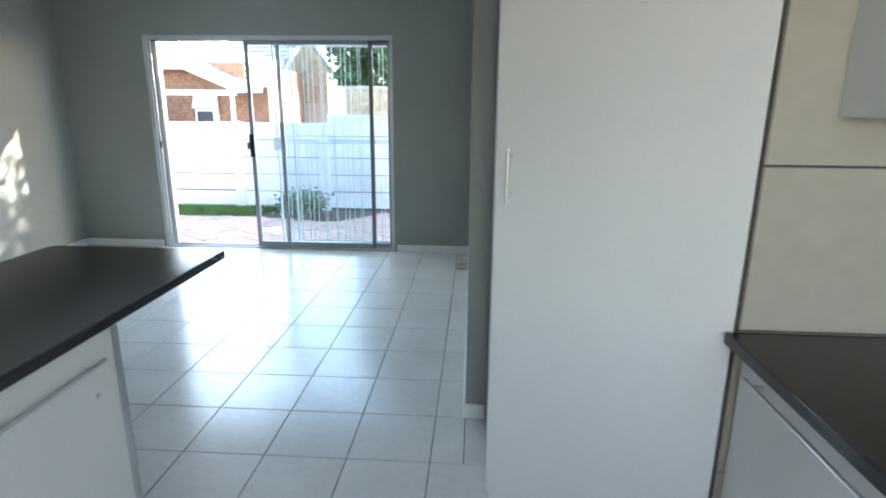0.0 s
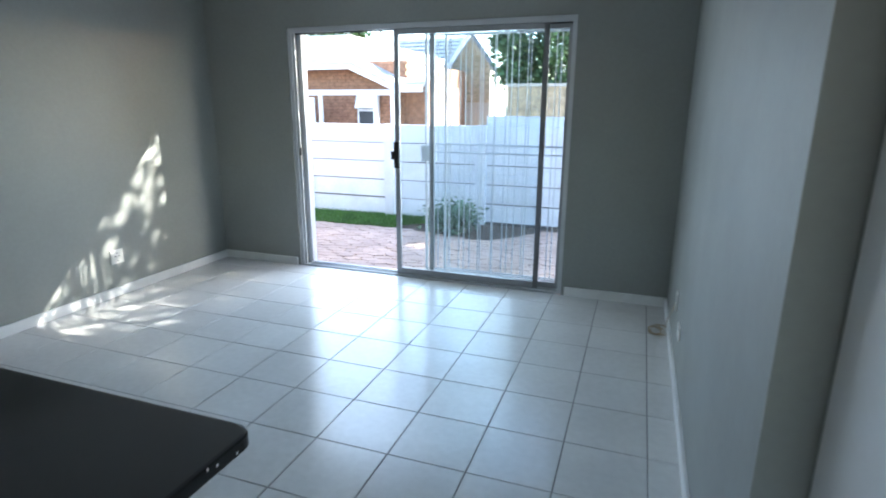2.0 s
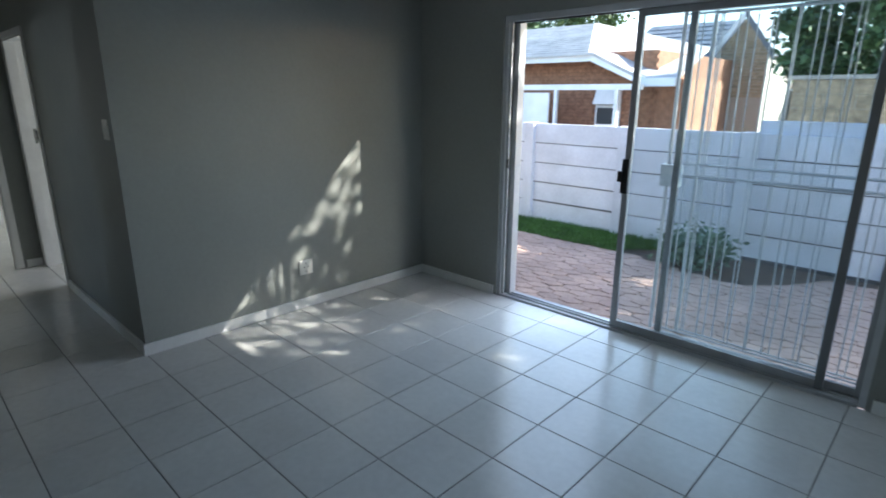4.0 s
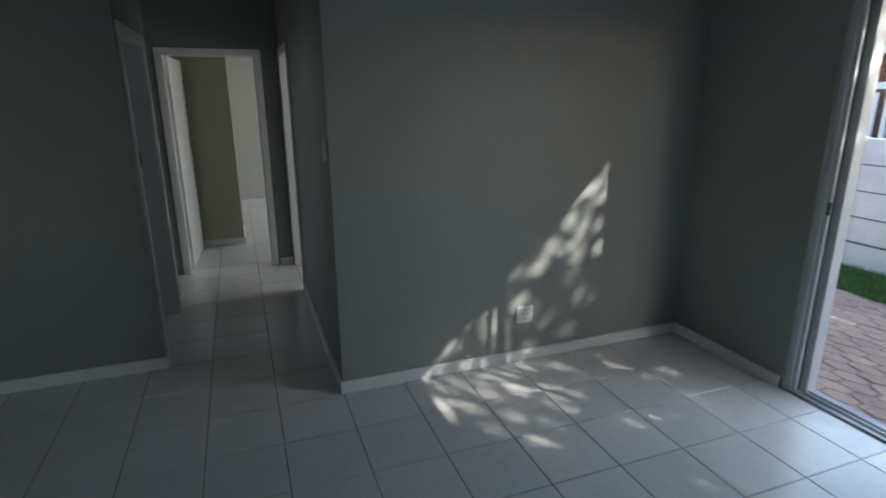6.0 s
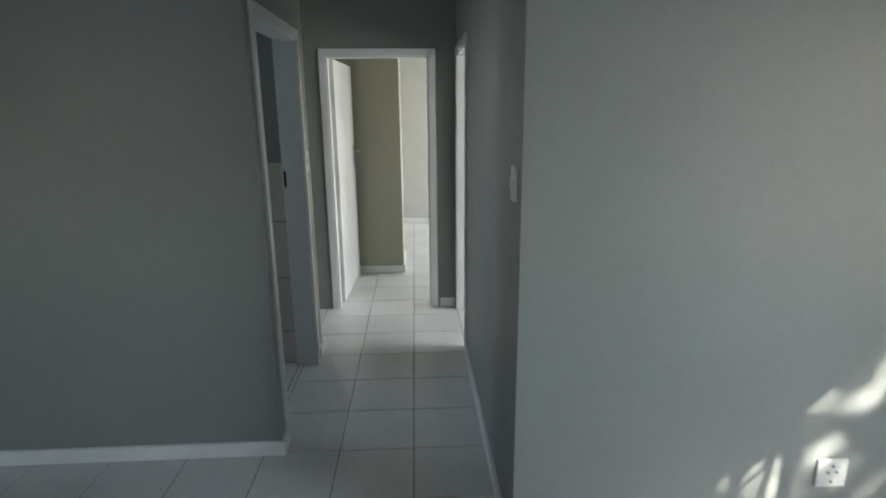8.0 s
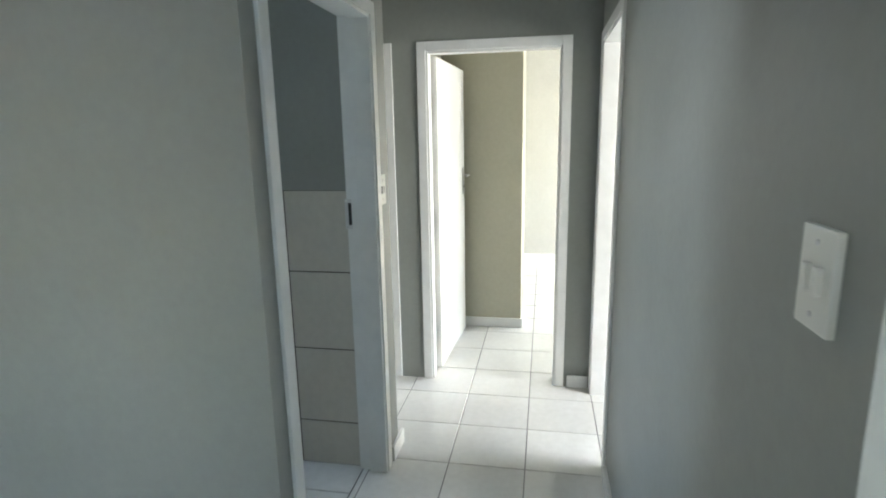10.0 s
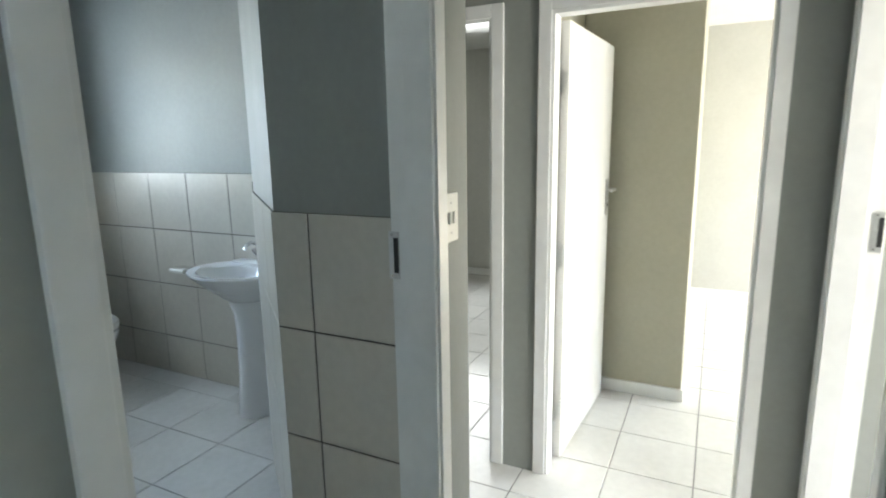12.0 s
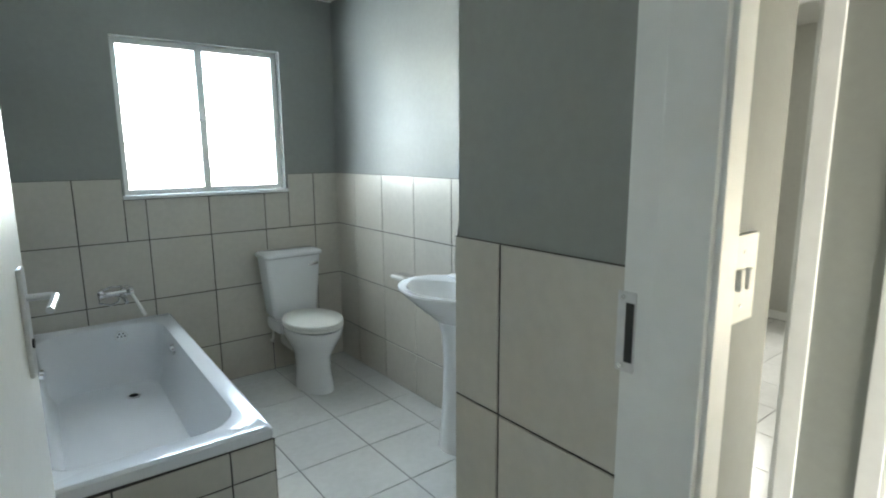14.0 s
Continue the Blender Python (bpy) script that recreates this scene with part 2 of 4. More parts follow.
structure("wall_north", wall_bm("x", 6.25, 6.47, -10.4, 3.0, 0, H, [(-3.15, -0.65, -1, 2.155), (-9.9, -8.1, 0.9, 2.1), (-6.3, -4.9, 0.9, 2.1)]), M["wall"], "grey painted wall with the sliding door opening", "wall")
structure("wall_east", box_bm(0.155, 0.30, 3.11, 6.25, 0, H), M["wall"], "grey painted side wall of the living room", "wall")
structure("wall_west", box_bm(-4.14, -4.02, 3.83, 6.25, 0, H), M["wall"], "grey painted wall dappled with sunlight", "wall")
structure("wall_passage_north", wall_bm("x", 3.83, 3.95, -6.75, -4.14, 0, H, [(-6.67, -5.89, -1, DOOR)]), M["wall"], "grey painted passage wall with a door opening", "wall")
structure("wall_recess", box_bm(-4.85, -4.73, -0.6, 2.825, 0, H), M["wall"], "grey painted wall beside the passage mouth", "wall")
structure("wall_passage_south", wall_bm("x", 2.705, 2.825, -5.755, -4.85, 0, H, [(-5.755, -4.852, -1, DOOR)]), M["wall"], "grey painted passage wall round the bathroom door", "wall")
STUB = [(-5.755, 2.825), (-5.925, 2.825), (-5.925, 2.37), (-6.30, 1.90), (-6.75, 1.90), (-6.75, 1.765), (-6.85, 1.765), (-6.85, 1.62), (-6.30, 1.62), (-5.745, 2.26), (-5.745, 2.705), (-5.755, 2.705)]
structure("wall_splayed", prism_bm(STUB, 0, H), M["wall"], "grey painted splayed wall between bathroom and passage", "wall")
structure("wall_end", wall_bm("y", -6.87, -6.75, 1.77, 6.25, 0, H, [(2.83, 3.625, -1, DOOR), (1.80, 2.59, -1, DOOR)]), M["wall"], "grey painted passage end wall with two door openings", "wall")
structure("wall_bath_west", box_bm(-6.97, -6.85, -0.6, 1.77, 0, H), M["wall"], "grey painted bathroom wall above tiles", "wall")
structure("wall_bath_south", wall_bm("x", -0.62, -0.47, -10.4, -4.85, 0, H, [(-6.46, -5.49, 1.265, 2.165)]), M["wall"], "grey painted bathroom wall with the window", "wall")
structure("wall_bedroom_nib", box_bm(-8.4, -7.79, 2.74, 3.36, 0, H), M["beige"], "warm grey wall nib inside the bedroom", "wall")
structure("wall_bedroom_south", box_bm(-10.3, -6.87, 2.66, 2.74, 0, H), M["beige"], "warm grey bedroom dividing wall", "wall")
structure("wall_bedroom_west", box_bm(-10.42, -10.3, -0.62, 6.25, 0, H), M["pale"], "pale grey far bedroom wall", "wall")
# the opening is an assumed, unseen window that holds the kitchen fill lamp
structure("wall_kitchen_south", wall_bm("x", -1.32, -1.2, -4.73, 3.0, 0, H, [(-0.2, 1.4, 0.95, 2.05)]), M["wall"], "grey painted kitchen wall", "wall")
structure("wall_kitchen_east", box_bm(2.3, 2.45, -1.2, 6.25, 0, H), M["wall"], "grey painted kitchen side wall", "wall")
structure("wall_kitchen_back", box_bm(1.15, 2.3, 2.72, 2.84, 0, H), M["wall"], "grey painted kitchen wall behind the tall cupboard", "wall")
structure("wall_recess_south", box_bm(-4.85, -4.73, -1.32, -0.62, 0, H), M["wall"], "grey painted wall", "wall")
structure("ceiling", box_bm(-10.5, 3.1, -1.4, 6.60, H, H + 0.2), M["ceiling"], "plain white plaster ceiling", "ceiling")


# ---- ground outside ----
structure("ground", box_bm(-300, 300, 6.47, 600, -0.6, -0.165), M["soil"], "brown garden soil", "ground")
structure("ground_back", box_bm(-300, 300, -300, -0.62, -0.6, -0.165), M["soil"], "bare ground behind the house", "ground")

# ---- floors: slabs under the tiles ----
floor_living = structure("floor_living", wall_bm("x", -1.3, 6.25, -4.80, 2.4, -0.12, -0.004), M["grout"], "pale square ceramic floor tiles with dark grout", "floor")
floor_passage = structure("floor_passage", box_bm(-10.3, -4.80, 1.5, 6.25, -0.12, -0.004), M["grout"], "pale square ceramic floor tiles running down the passage", "floor")
floor_bath = structure("floor_bathroom", box_bm(-10.3, -4.80, -0.6, 1.5, -0.12, -0.004), M["grout"], "pale square ceramic bathroom floor tiles", "floor")


# ---- skirting boards ----
def skirting(x0, x1, y0, y1):
    structure("baseboard", box_bm(x0, x1, y0, y1, 0.0, 0.075, 0.004), M["white"], "white painted timber skirting board", "skirting")


SK = 0.016
skirting(WX, -3.172, NY - SK, NY)
skirting(-0.628, EX, NY - SK, NY)
skirting(EX - SK, EX, 3.11, NY - SK)
skirting(EX - SK, 0.25, 3.11 - SK, 3.11)
skirting(WX, WX + SK, PN - SK, NY - SK)
skirting(-5.80, WX, PN - SK, PN)
skirting(LX, LX + SK, -1.2, PS + SK)
skirting(-4.812, LX, PS, PS + SK)
skirting(-5.985, -5.80, PS, PS + SK)
skirting(BX, BX + SK, 3.69, PN - SK)
skirting(-7.79, -7.79 + SK, 2.74, 3.36 + SK)
skirting(-8.4, -7.79, 3.36, 3.36 + SK)
skirting(-10.3, -10.3 + SK, -0.47, 6.25)
skirting(-10.28, -8.4, 2.74, 2.74 + SK)
skirting(-10.28, -6.87, 2.66 - SK, 2.66)


# ---- door frames of pressed steel, doors ----
def door_frame(name, axis, a0, a1, f0, f1, side=1, label="white painted pressed steel door frame"):
    """Opening from a0 to a1 along the axis, wall faces f0 < f1. Jambs and head wrap round the wall; side tells where the stop lies."""
    root = tagged(new(name), label, "door frame", "", "structure")
    P, W, D = 0.012, 0.045, 0.008

    def piece(nm, lo, hi, z0, z1):
        bm = bmesh.new()
        if axis == "x":
            bm_box(bm, lo, hi, f0 - P, f1 + P, z0, z1, 0.004)
        else:
            bm_box(bm, f0 - P, f1 + P, lo, hi, z0, z1, 0.004)
        part(nm, bm, M["white"], root)

    piece("jamb", a0 - W, a0 + D, 0, DOOR + W)
    piece("jamb", a1 - D, a1 + W, 0, DOOR + W)
    piece("head", a0 + D, a1 - D, DOOR - D, DOOR + W)
    near, far = (f0 + 0.045, f1 + 0.004) if side > 0 else (f0 - 0.004, f1 - 0.045)
    for nm, lo, hi, z0, z1 in (("stop", a0 + D, a0 + D + 0.013, 0, DOOR - D), ("stop", a1 - D - 0.013, a1 - D, 0, DOOR - D), ("stop", a0 + D + 0.013, a1 - D - 0.013, DOOR - D - 0.013, DOOR - D)):
        bm = box_bm(lo, hi, near, far, z0, z1, 0.002) if axis == "x" else box_bm(near, far, lo, hi, z0, z1, 0.002)
        part(nm, bm, M["white"], root)
    return root


fr_end = door_frame("door_frame_1", "y", 2.83, 3.625, -6.87, -6.75)
fr_bath = door_frame("door_frame_2", "x", -5.727, -4.85, 2.705, 2.825)
fr_north = door_frame("door_frame_3", "x", -6.67, -5.89, 3.83, 3.95, -1)
fr_back = door_frame("door_frame_4", "y", 1.80, 2.59, -6.87, -6.75)


def strike(parent, x, y, z, face):
    """A strike plate with its dark slot, on a jamb face that looks along +x (face 1) or -x."""
    s = face
    part("strike_plate", box_bm(min(x, x + s * 0.003), max(x, x + s * 0.003), y - 0.022, y + 0.010, z - 0.065, z + 0.065, 0.001), M["steel"], parent, "zinc strike plate")
    part("strike_slot", box_bm(min(x, x + s * 0.0045), max(x, x + s * 0.0045), y - 0.006, y + 0.008, z - 0.048, z + 0.048), M["black"], parent, "black latch slot")
    for dz in (-0.056, 0.056):
        bm = bmesh.new()
        bm_tube(bm, [(x + s * 0.002, y - 0.012, z + dz), (x + s * 0.0055, y - 0.012, z + dz)], 0.004, 8)
        part("screw", bm, M["chrome"], parent)


strike(fr_bath, -5.719, 2.708, 1.225, 1)
strike(fr_north, -6.662, 3.945, 1.213, 1)


def lever_handle(parent, side):
    """Lever handle on a long plate, in the leaf's own frame: leaf along +x, face on y."""
    y = 0.0 if side < 0 else 0.04
    s = side
    bm = box_bm(0.715, 0.755, min(y, y + s * 0.008), max(y, y + s * 0.008), 1.10, 1.30, 0.003)
    plate = part("back_plate", bm, M["steel"], parent, "satin chrome back plate")
    bm = tube_bm([(0.735, y, 1.245), (0.735, y + s * 0.045, 1.245), (0.725, y + s * 0.052, 1.245), (0.63, y + s * 0.052, 1.242)], 0.0065, 10)
    part("lever", bm, M["steel"], plate, smooth=True)
    bm = tube_bm([(0.735, y + s * 0.006, 1.16), (0.735, y + s * 0.011, 1.16)], 0.009, 12)
    part("keyhole", bm, M["black"], plate)


def door_leaf(name, hx, hy, angle, label, flip=1, frame_z=0.008):
    root = thing(name, hx, hy, frame_z, label, "door", "inner doors", rz=angle)
    part("leaf", box_bm(0.0, 0.80, 0.0, 0.04, 0.0, 2.01, 0.003), M["door"], root)
    lever_handle(root, -1)
    lever_handle(root, 1)
    for z in (0.25, 1.0, 1.75):
        part("hinge", tube_bm([(-0.008, 0.0, z - 0.05), (-0.008, 0.0, z + 0.05)], 0.007, 8), M["white"], root)
    return root


door_leaf("door_1", -6.905, 2.872, 176.5, "white flush door standing open into the bedroom")
door_leaf("door_2", -4.872, 2.695, 262, "white flush door standing open into the bathroom")


# ---- sliding door ----
def sliding_door():
    root = tagged(new("sliding_door"), "white aluminium sliding door standing half open", "sliding door", "", "structure")
    A = M["alu"]
    y0, y1 = 6.262, 6.372

    def bar(nm, x0, x1, yy0, yy1, z0, z1, mat=A, parent=root, label=""):
        return part(nm, box_bm(x0, x1, yy0, yy1, z0, z1, 0.002), mat, parent, label)

    bar("outer_stile", -3.148, -3.112, y0, y1, 0.0, 2.153)
    bar("track_stile", -3.112, -3.088, y0 + 0.012, y0 + 0.03, 0.0, 2.125)
    # solid black bars, here and in the head, paint the tracks' dark gaps
    bar("track_gap", -3.112, -3.096, y0 + 0.03, y0 + 0.052, 0.0, 2.125, M["black"], root, "black bar for the shade in the track gap")
    bar("outer_stile", -3.112, -3.05, y0 + 0.055, y1 + 0.02, 0.0, 2.125)
    bar("outer_stile", -0.688, -0.652, y0, y1, 0.0, 2.153)
    bar("head_track", -3.112, -0.688, y0, y1, 2.107, 2.153)
    bar("head_gap", -3.112, -0.688, y0 - 0.002 + 0.03, y0 + 0.05, 2.097, 2.107, M["black"], root, "dark track gap")
    bar("sill_track", -3.112, -0.688, y0, y1 + 0.03, -0.02, 0.012)
    bar("sill_rail", -3.05, -0.688, y0 + 0.028, y0 + 0.034, 0.012, 0.026)
    bar("sill_rail", -3.05, -0.688, y0 + 0.07, y0 + 0.076, 0.012, 0.026)
    # the moving panel
    a, b, ya, yb = -2.135, -0.855, 6.272, 6.300
    # panel members use the darkened tones for their shaded inner side
    mv = part("moving_panel", box_bm(a, a + 0.042, ya, yb, 0.026, 2.103, 0.003), M["shadealu"], root, "moving panel pushed open")
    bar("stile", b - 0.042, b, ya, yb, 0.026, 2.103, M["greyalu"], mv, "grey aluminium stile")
    bar("top_rail", a + 0.042, b - 0.042, ya, yb, 2.063, 2.103, M["shadealu"], mv)
    bar("bottom_rail", a + 0.042, b - 0.042, ya, yb, 0.026, 0.076, M["shadealu"], mv)
    g = bar("glass_pane", a + 0.040, b - 0.040, ya + 0.011, ya + 0.016, 0.07, 2.067, M["glass"], mv, "clear glass pane")
    g.visible_shadow = False
    # the fixed panel
    a2, b2, yc, yd = -1.835, -0.688, 6.318, 6.346
    fx = part("fixed_panel", box_bm(a2, a2 + 0.04, yc, yd, 0.026, 2.103, 0.003), M["shadealu"], root, "fixed panel")
    bar("stile", b2 - 0.03, b2, yc, yd, 0.026, 2.103, M["shadealu"], fx)
    bar("top_rail", a2 + 0.04, b2 - 0.03, yc, yd, 2.067, 2.103, M["shadealu"], fx)
    bar("bottom_rail", a2 + 0.04, b2 - 0.03, yc, yd, 0.026, 0.07, M["shadealu"], fx)
    g = bar("glass_pane", a2 + 0.038, b2 - 0.028, yc + 0.011, yc + 0.016, 0.065, 2.071, M["glass"], fx, "clear glass pane")
    g.visible_shadow = False
    # lock with its handle
    lk = bar("lock_case", a - 0.004, a + 0.044, ya - 0.022, ya, 0.975, 1.20, M["black"], mv, "black lock case")
    bar("lock_pull", a - 0.026, a + 0.002, ya - 0.034, ya - 0.012, 1.05, 1.12, M["black"], mv, "black finger pull")
    bar("latch_keep", -3.094, -3.080, y0 + 0.004, y0 + 0.016, 1.05, 1.12, M["black"], root, "black latch keep")
    # plastered white surround
    for nm, x0, x1, z0, z1 in (("surround", -3.160, -3.146, 0, 2.163), ("surround", -0.654, -0.640, 0, 2.163), ("surround", -3.146, -0.654, 2.149, 2.163)):
        bar(nm, x0, x1, 6.2475, 6.262, z0, z1, M["wall"], root, "grey painted plaster edge")


sliding_door()


def security_gate():
    root = thing("security_gate", -1.25, 6.44, 0, "white painted steel security gate folded behind glass", "security gate")
    G = M["gate"]

    def leaf(nm, x0, x1, y, step, shift):
        fr = part(nm, tube_bm([(x0, y, 0.03), (x0, y, 2.09)], 0.013, 8), G, root, "gate leaf stile")
        part("gate_stile", tube_bm([(x1, y, 0.03), (x1, y, 2.09)], 0.013, 8), G, root)
        for z in (0.05, 1.11, 1.18, 2.07):
            part("gate_rail", tube_bm([(x0, y, z), (x1, y, z)], 0.006, 8), G, root)
        x = x0 + shift
        while x < x1 - 0.03:
            part("gate_bar", tube_bm([(x, y, 0.05), (x, y, 2.07)], 0.0042, 6), G, root)
            x += step

    leaf("gate_stile", -0.66, 0.57, 0.0, 0.098, 0.11)
    leaf("gate_stile", -0.50, 0.57, 0.05, 0.131, 0.045)
    part("lock_box", box_bm(-0.70, -0.575, -0.03, 0.03, 1.03, 1.17, 0.006), G, root, "grey steel lock box")


security_gate()


# ---- sockets and switches ----
def wall_plate(name, x, y, z, rz, w, h, label, kind):
    """A plate whose face looks along its own -y."""
    root = thing(name, x, y, z, label, "switch" if kind == "switch" else "socket", "light switches" if kind == "switch" else "wall sockets", rz=rz)
    part("plate", box_bm(-w / 2, w / 2, -0.010, 0.0, -h / 2, h / 2, 0.003), M["plastic"], root)
    if kind == "switch":
        for dx in (-0.013, 0.013):
            bm = box_bm(dx - 0.007, dx + 0.007, -0.017, -0.009, -0.016, 0.016, 0.003)
            part("rocker", bm, M["plastic"], root, "white rocker switch")
        for dz in (-0.04, 0.04):
            part("screw", tube_bm([(0, -0.009, dz), (0, -0.0115, dz)], 0.0035, 8), M["steel"], root)
    else:
        for dx, dz in ((0, 0.030), (-0.017, 0.004), (0.017, 0.004), (0, -0.034)):
            part("socket_hole", tube_bm([(dx, -0.009, dz), (dx, -0.0112, dz)], 0.0052, 8), M["black"], root)
        part("rocker", box_bm(0.020, 0.036, -0.014, -0.009, 0.018, 0.040, 0.002), M["plastic"], root)
    return root


wall_plate("power_socket", WX, 5.007, 0.32, 90, 0.112, 0.112, "white plastic wall socket above the skirting", "socket")
wall_plate("power_socket", EX, 5.0, 0.30, -90, 0.112, 0.075, "white plastic wall socket low on the wall", "socket")
wall_plate("power_socket", EX, 5.35, 0.36, -90, 0.075, 0.112, "white plastic aerial socket low on the wall", "socket")
wall_plate("light_switch", -4.13, PN, 1.39, 0, 0.075, 0.115, "white plastic light switch on the passage wall", "switch")
wall_plate("light_switch", -5.797, PS, 1.322, 180, 0.086, 0.13, "cream plastic double light switch by the frame", "switch")

cable = thing("aerial_cable", 0.078, 5.70, 0, "coil of thin beige aerial cable on the floor", "cable")
rng = random.Random(4)
for turn in range(5):
    pts = []
    r0 = rng.uniform(0.05, 0.085)
    cx, cy = rng.uniform(-0.02, 0.02), rng.uniform(-0.03, 0.03)
    for k in range(25):
        t = 2 * math.pi * k / 20
        pts.append((cx + r0 * math.cos(t) * 0.75, cy + r0 * math.sin(t) * 1.2, 0.006 + 0.004 * turn + 0.02 * max(0, math.sin(t * 0.5 + turn)) ** 3))
    part("loop", tube_bm(pts, 0.003, 6), M["cord"], cable, smooth=True)
part("tail", tube_bm([(0.03, 0.05, 0.01), (0.055, 0.06, 0.03), (0.062, 0.02, 0.12), (0.066, -0.20, 0.24), (0.068, -0.31, 0.33)], 0.003, 6), M["cord"], cable, smooth=True)


# ---- kitchen ----
def bar_top():
    root = thing("breakfast_bar_top", -1.0625, 1.2, 0.972, "black speckled granite counter top with rounded corner", "counter top")
    x0, x1, y0, y1, r = -0.337, 0.337, -2.2, 1.385, 0.032
    poly = [(x0, y0), (x1, y0)]
    for k in range(7):
        t = math.pi / 2 * k / 6
        poly.append((x1 - r + r * math.cos(t), y1 - r + r * math.sin(t)))
    for k in range(7):
        t = math.pi / 2 + math.pi / 2 * k / 6
        poly.append((x0 + r + r * math.cos(t), y1 - r + r * math.sin(t)))
    bm = bmesh.new()

    def ring(inset, z):
        out = []
        for x, y in poly:
            out.append(Vector((x - inset * (1 if x > 0 else -1), y - inset * (1 if y > 0 else -1), z)))
        return out

    bm_rings(bm, [ring(0.006, -0.032), ring(0.0, -0.026), ring(0.0, -0.005), ring(0.0015, -0.0015), ring(0.006, 0.0)])
    slab = part("slab", bm, M["counter"], root)
    for y, z in ((1.29, -0.012), (1.335, -0.02), (1.27, -0.006)):
        part("chip", box_bm(x1 - 0.002, x1 + 0.0008, y - 0.002, y + 0.002, z - 0.002, z + 0.002, 0.0003), M["fence"], slab, "pale chip in the edge")


bar_top()


def base_cabinet(name, label, x0, x1, y0, y1, z1, face, doors, handle_z):
    """A floor cabinet whose doors are on the +x (face 1) or -x (face -1) side."""
    root = thing(name, (x0 + x1) / 2, (y0 + y1) / 2, 0, label, "cabinet")
    hx, hy = (x1 - x0) / 2, (y1 - y0) / 2
    part("carcass", box_bm(-hx, hx, -hy, hy, 0.1, z1, 0.002), M["melamine"], root)
    part("plinth", box_bm(-hx + 0.04, hx - 0.04, -hy, hy, 0.0, 0.1), M["melamine"], root)
    step = 2 * hy / doors
    for k in range(doors):
        a, b = -hy + k * step + 0.002, -hy + (k + 1) * step - 0.002
        fx = hx if face > 0 else -hx
        d = part("door", box_bm(min(fx, fx + face * 0.018), max(fx, fx + face * 0.018), a, b, 0.105, z1 - 0.004, 0.002), M["melamine"], root)
        hxx = fx + face * 0.045
        hn = part("handle", tube_bm([(hxx, a + 0.10, handle_z), (hxx, b - 0.07, handle_z)], 0.006, 10), M["steel"], d, "brushed steel bar handle", smooth=True)
        for yy in (a + 0.14, b - 0.11):
            part("handle_post", tube_bm([(fx + face * 0.017, yy, handle_z), (hxx, yy, handle_z)], 0.004, 8), M["steel"], d)
    return root


bar_cab = base_cabinet("bar_cabinet", "white melamine base cabinet under the bar", -1.30, -0.765, 0.405, 1.94, 0.94, 1, 3, 0.875)
part("end_panel", box_bm(-0.286, 0.266, 0.7675, 0.7975, 0, 0.94, 0.001), M["melamine"], bar_cab, "white end panel")
part("edge_strip", box_bm(0.2665, 0.2835, 0.7675, 0.7975, 0, 0.94, 0.002), M["steel"], bar_cab, "worn grey metal edge strip")
part("screw_cap", tube_bm([(0.283, 0.69, 0.78), (0.287, 0.69, 0.78)], 0.007, 10), M["steel"], bar_cab)


def pantry():
    root = thing("pantry_cupboard", 0.52, 2.6, 0, "tall white melamine corner pantry with one door", "cupboard")
    poly = [(0.258 - 0.52, 2.482 - 2.6), (0.872 - 0.52, 2.075 - 2.6), (1.13 - 0.52, 2.075 - 2.6), (1.13 - 0.52, 3.09 - 2.6), (0.258 - 0.52, 3.09 - 2.6)]
    part("carcass", prism_bm(poly, 0.0, 2.45), M["melamine"], root)
    a, b = Vector((0.252 - 0.52, 2.475 - 2.6, 0)), Vector((0.866 - 0.52, 2.068 - 2.6, 0))
    d = (b - a).normalized()
    n = Vector((d.y, -d.x, 0))
    bm = bmesh.new()
    ln = (b - a).length
    bm_box(bm, 0, ln, -0.018, 0, 0.09, 2.44, 0.002)
    ang = math.atan2(d.y, d.x)
    m = Matrix.Translation(a) @ Matrix.Rotation(ang, 4, "Z")
    bmesh.ops.transform(bm, matrix=m, verts=bm.verts)
    door = part("door", bm, M["melamine"], root, "plain white cupboard door")
    bm = bmesh.new()
    bm_tube(bm, [(0.06, -0.045, 1.19), (0.06, -0.045, 1.36)], 0.006, 10)
    bmesh.ops.transform(bm, matrix=m, verts=bm.verts)
    part("handle", bm, M["steel"], door, "brushed steel bar handle", smooth=True)
    for z in (1.21, 1.34):
        bm = tube_bm([(0.06, -0.016, z), (0.06, -0.045, z)], 0.004, 8)
        bmesh.ops.transform(bm, matrix=m, verts=bm.verts)
        part("handle_post", bm, M["steel"], door)


pantry()

structure("wall_kitchen_tiled", box_bm(0.868, 2.3, 2.063, 2.074, 0, H), M["wgrout"], "stone coloured tiled kitchen wall", "wall")
sink_top = thing("worktop", 1.2, 1.2, 0.925, "black granite kitchen worktop along the wall", "counter top")
part("slab", box_bm(-0.365, 0.5, -1.6, 0.851, -0.032, 0.0, 0.004), M["counter"], sink_top)
base_cabinet("kitchen_base_cabinet", "white melamine base cabinet under the worktop", 0.90, 1.65, 0.0, 2.04, 0.893, -1, 3, 0.835)
wall_unit = thing("wall_cabinet", 1.42, 1.907, 1.469, "white melamine wall cabinet over the worktop", "cabinet")
part("carcass", box_bm(-0.40, 0.5, -0.05, 0.147, 0, 0.8, 0.006), M["melamine"], wall_unit)
part("door", box_bm(-0.398, 0.06, -0.068, -0.05, 0.002, 0.798, 0.002), M["melamine"], wall_unit)


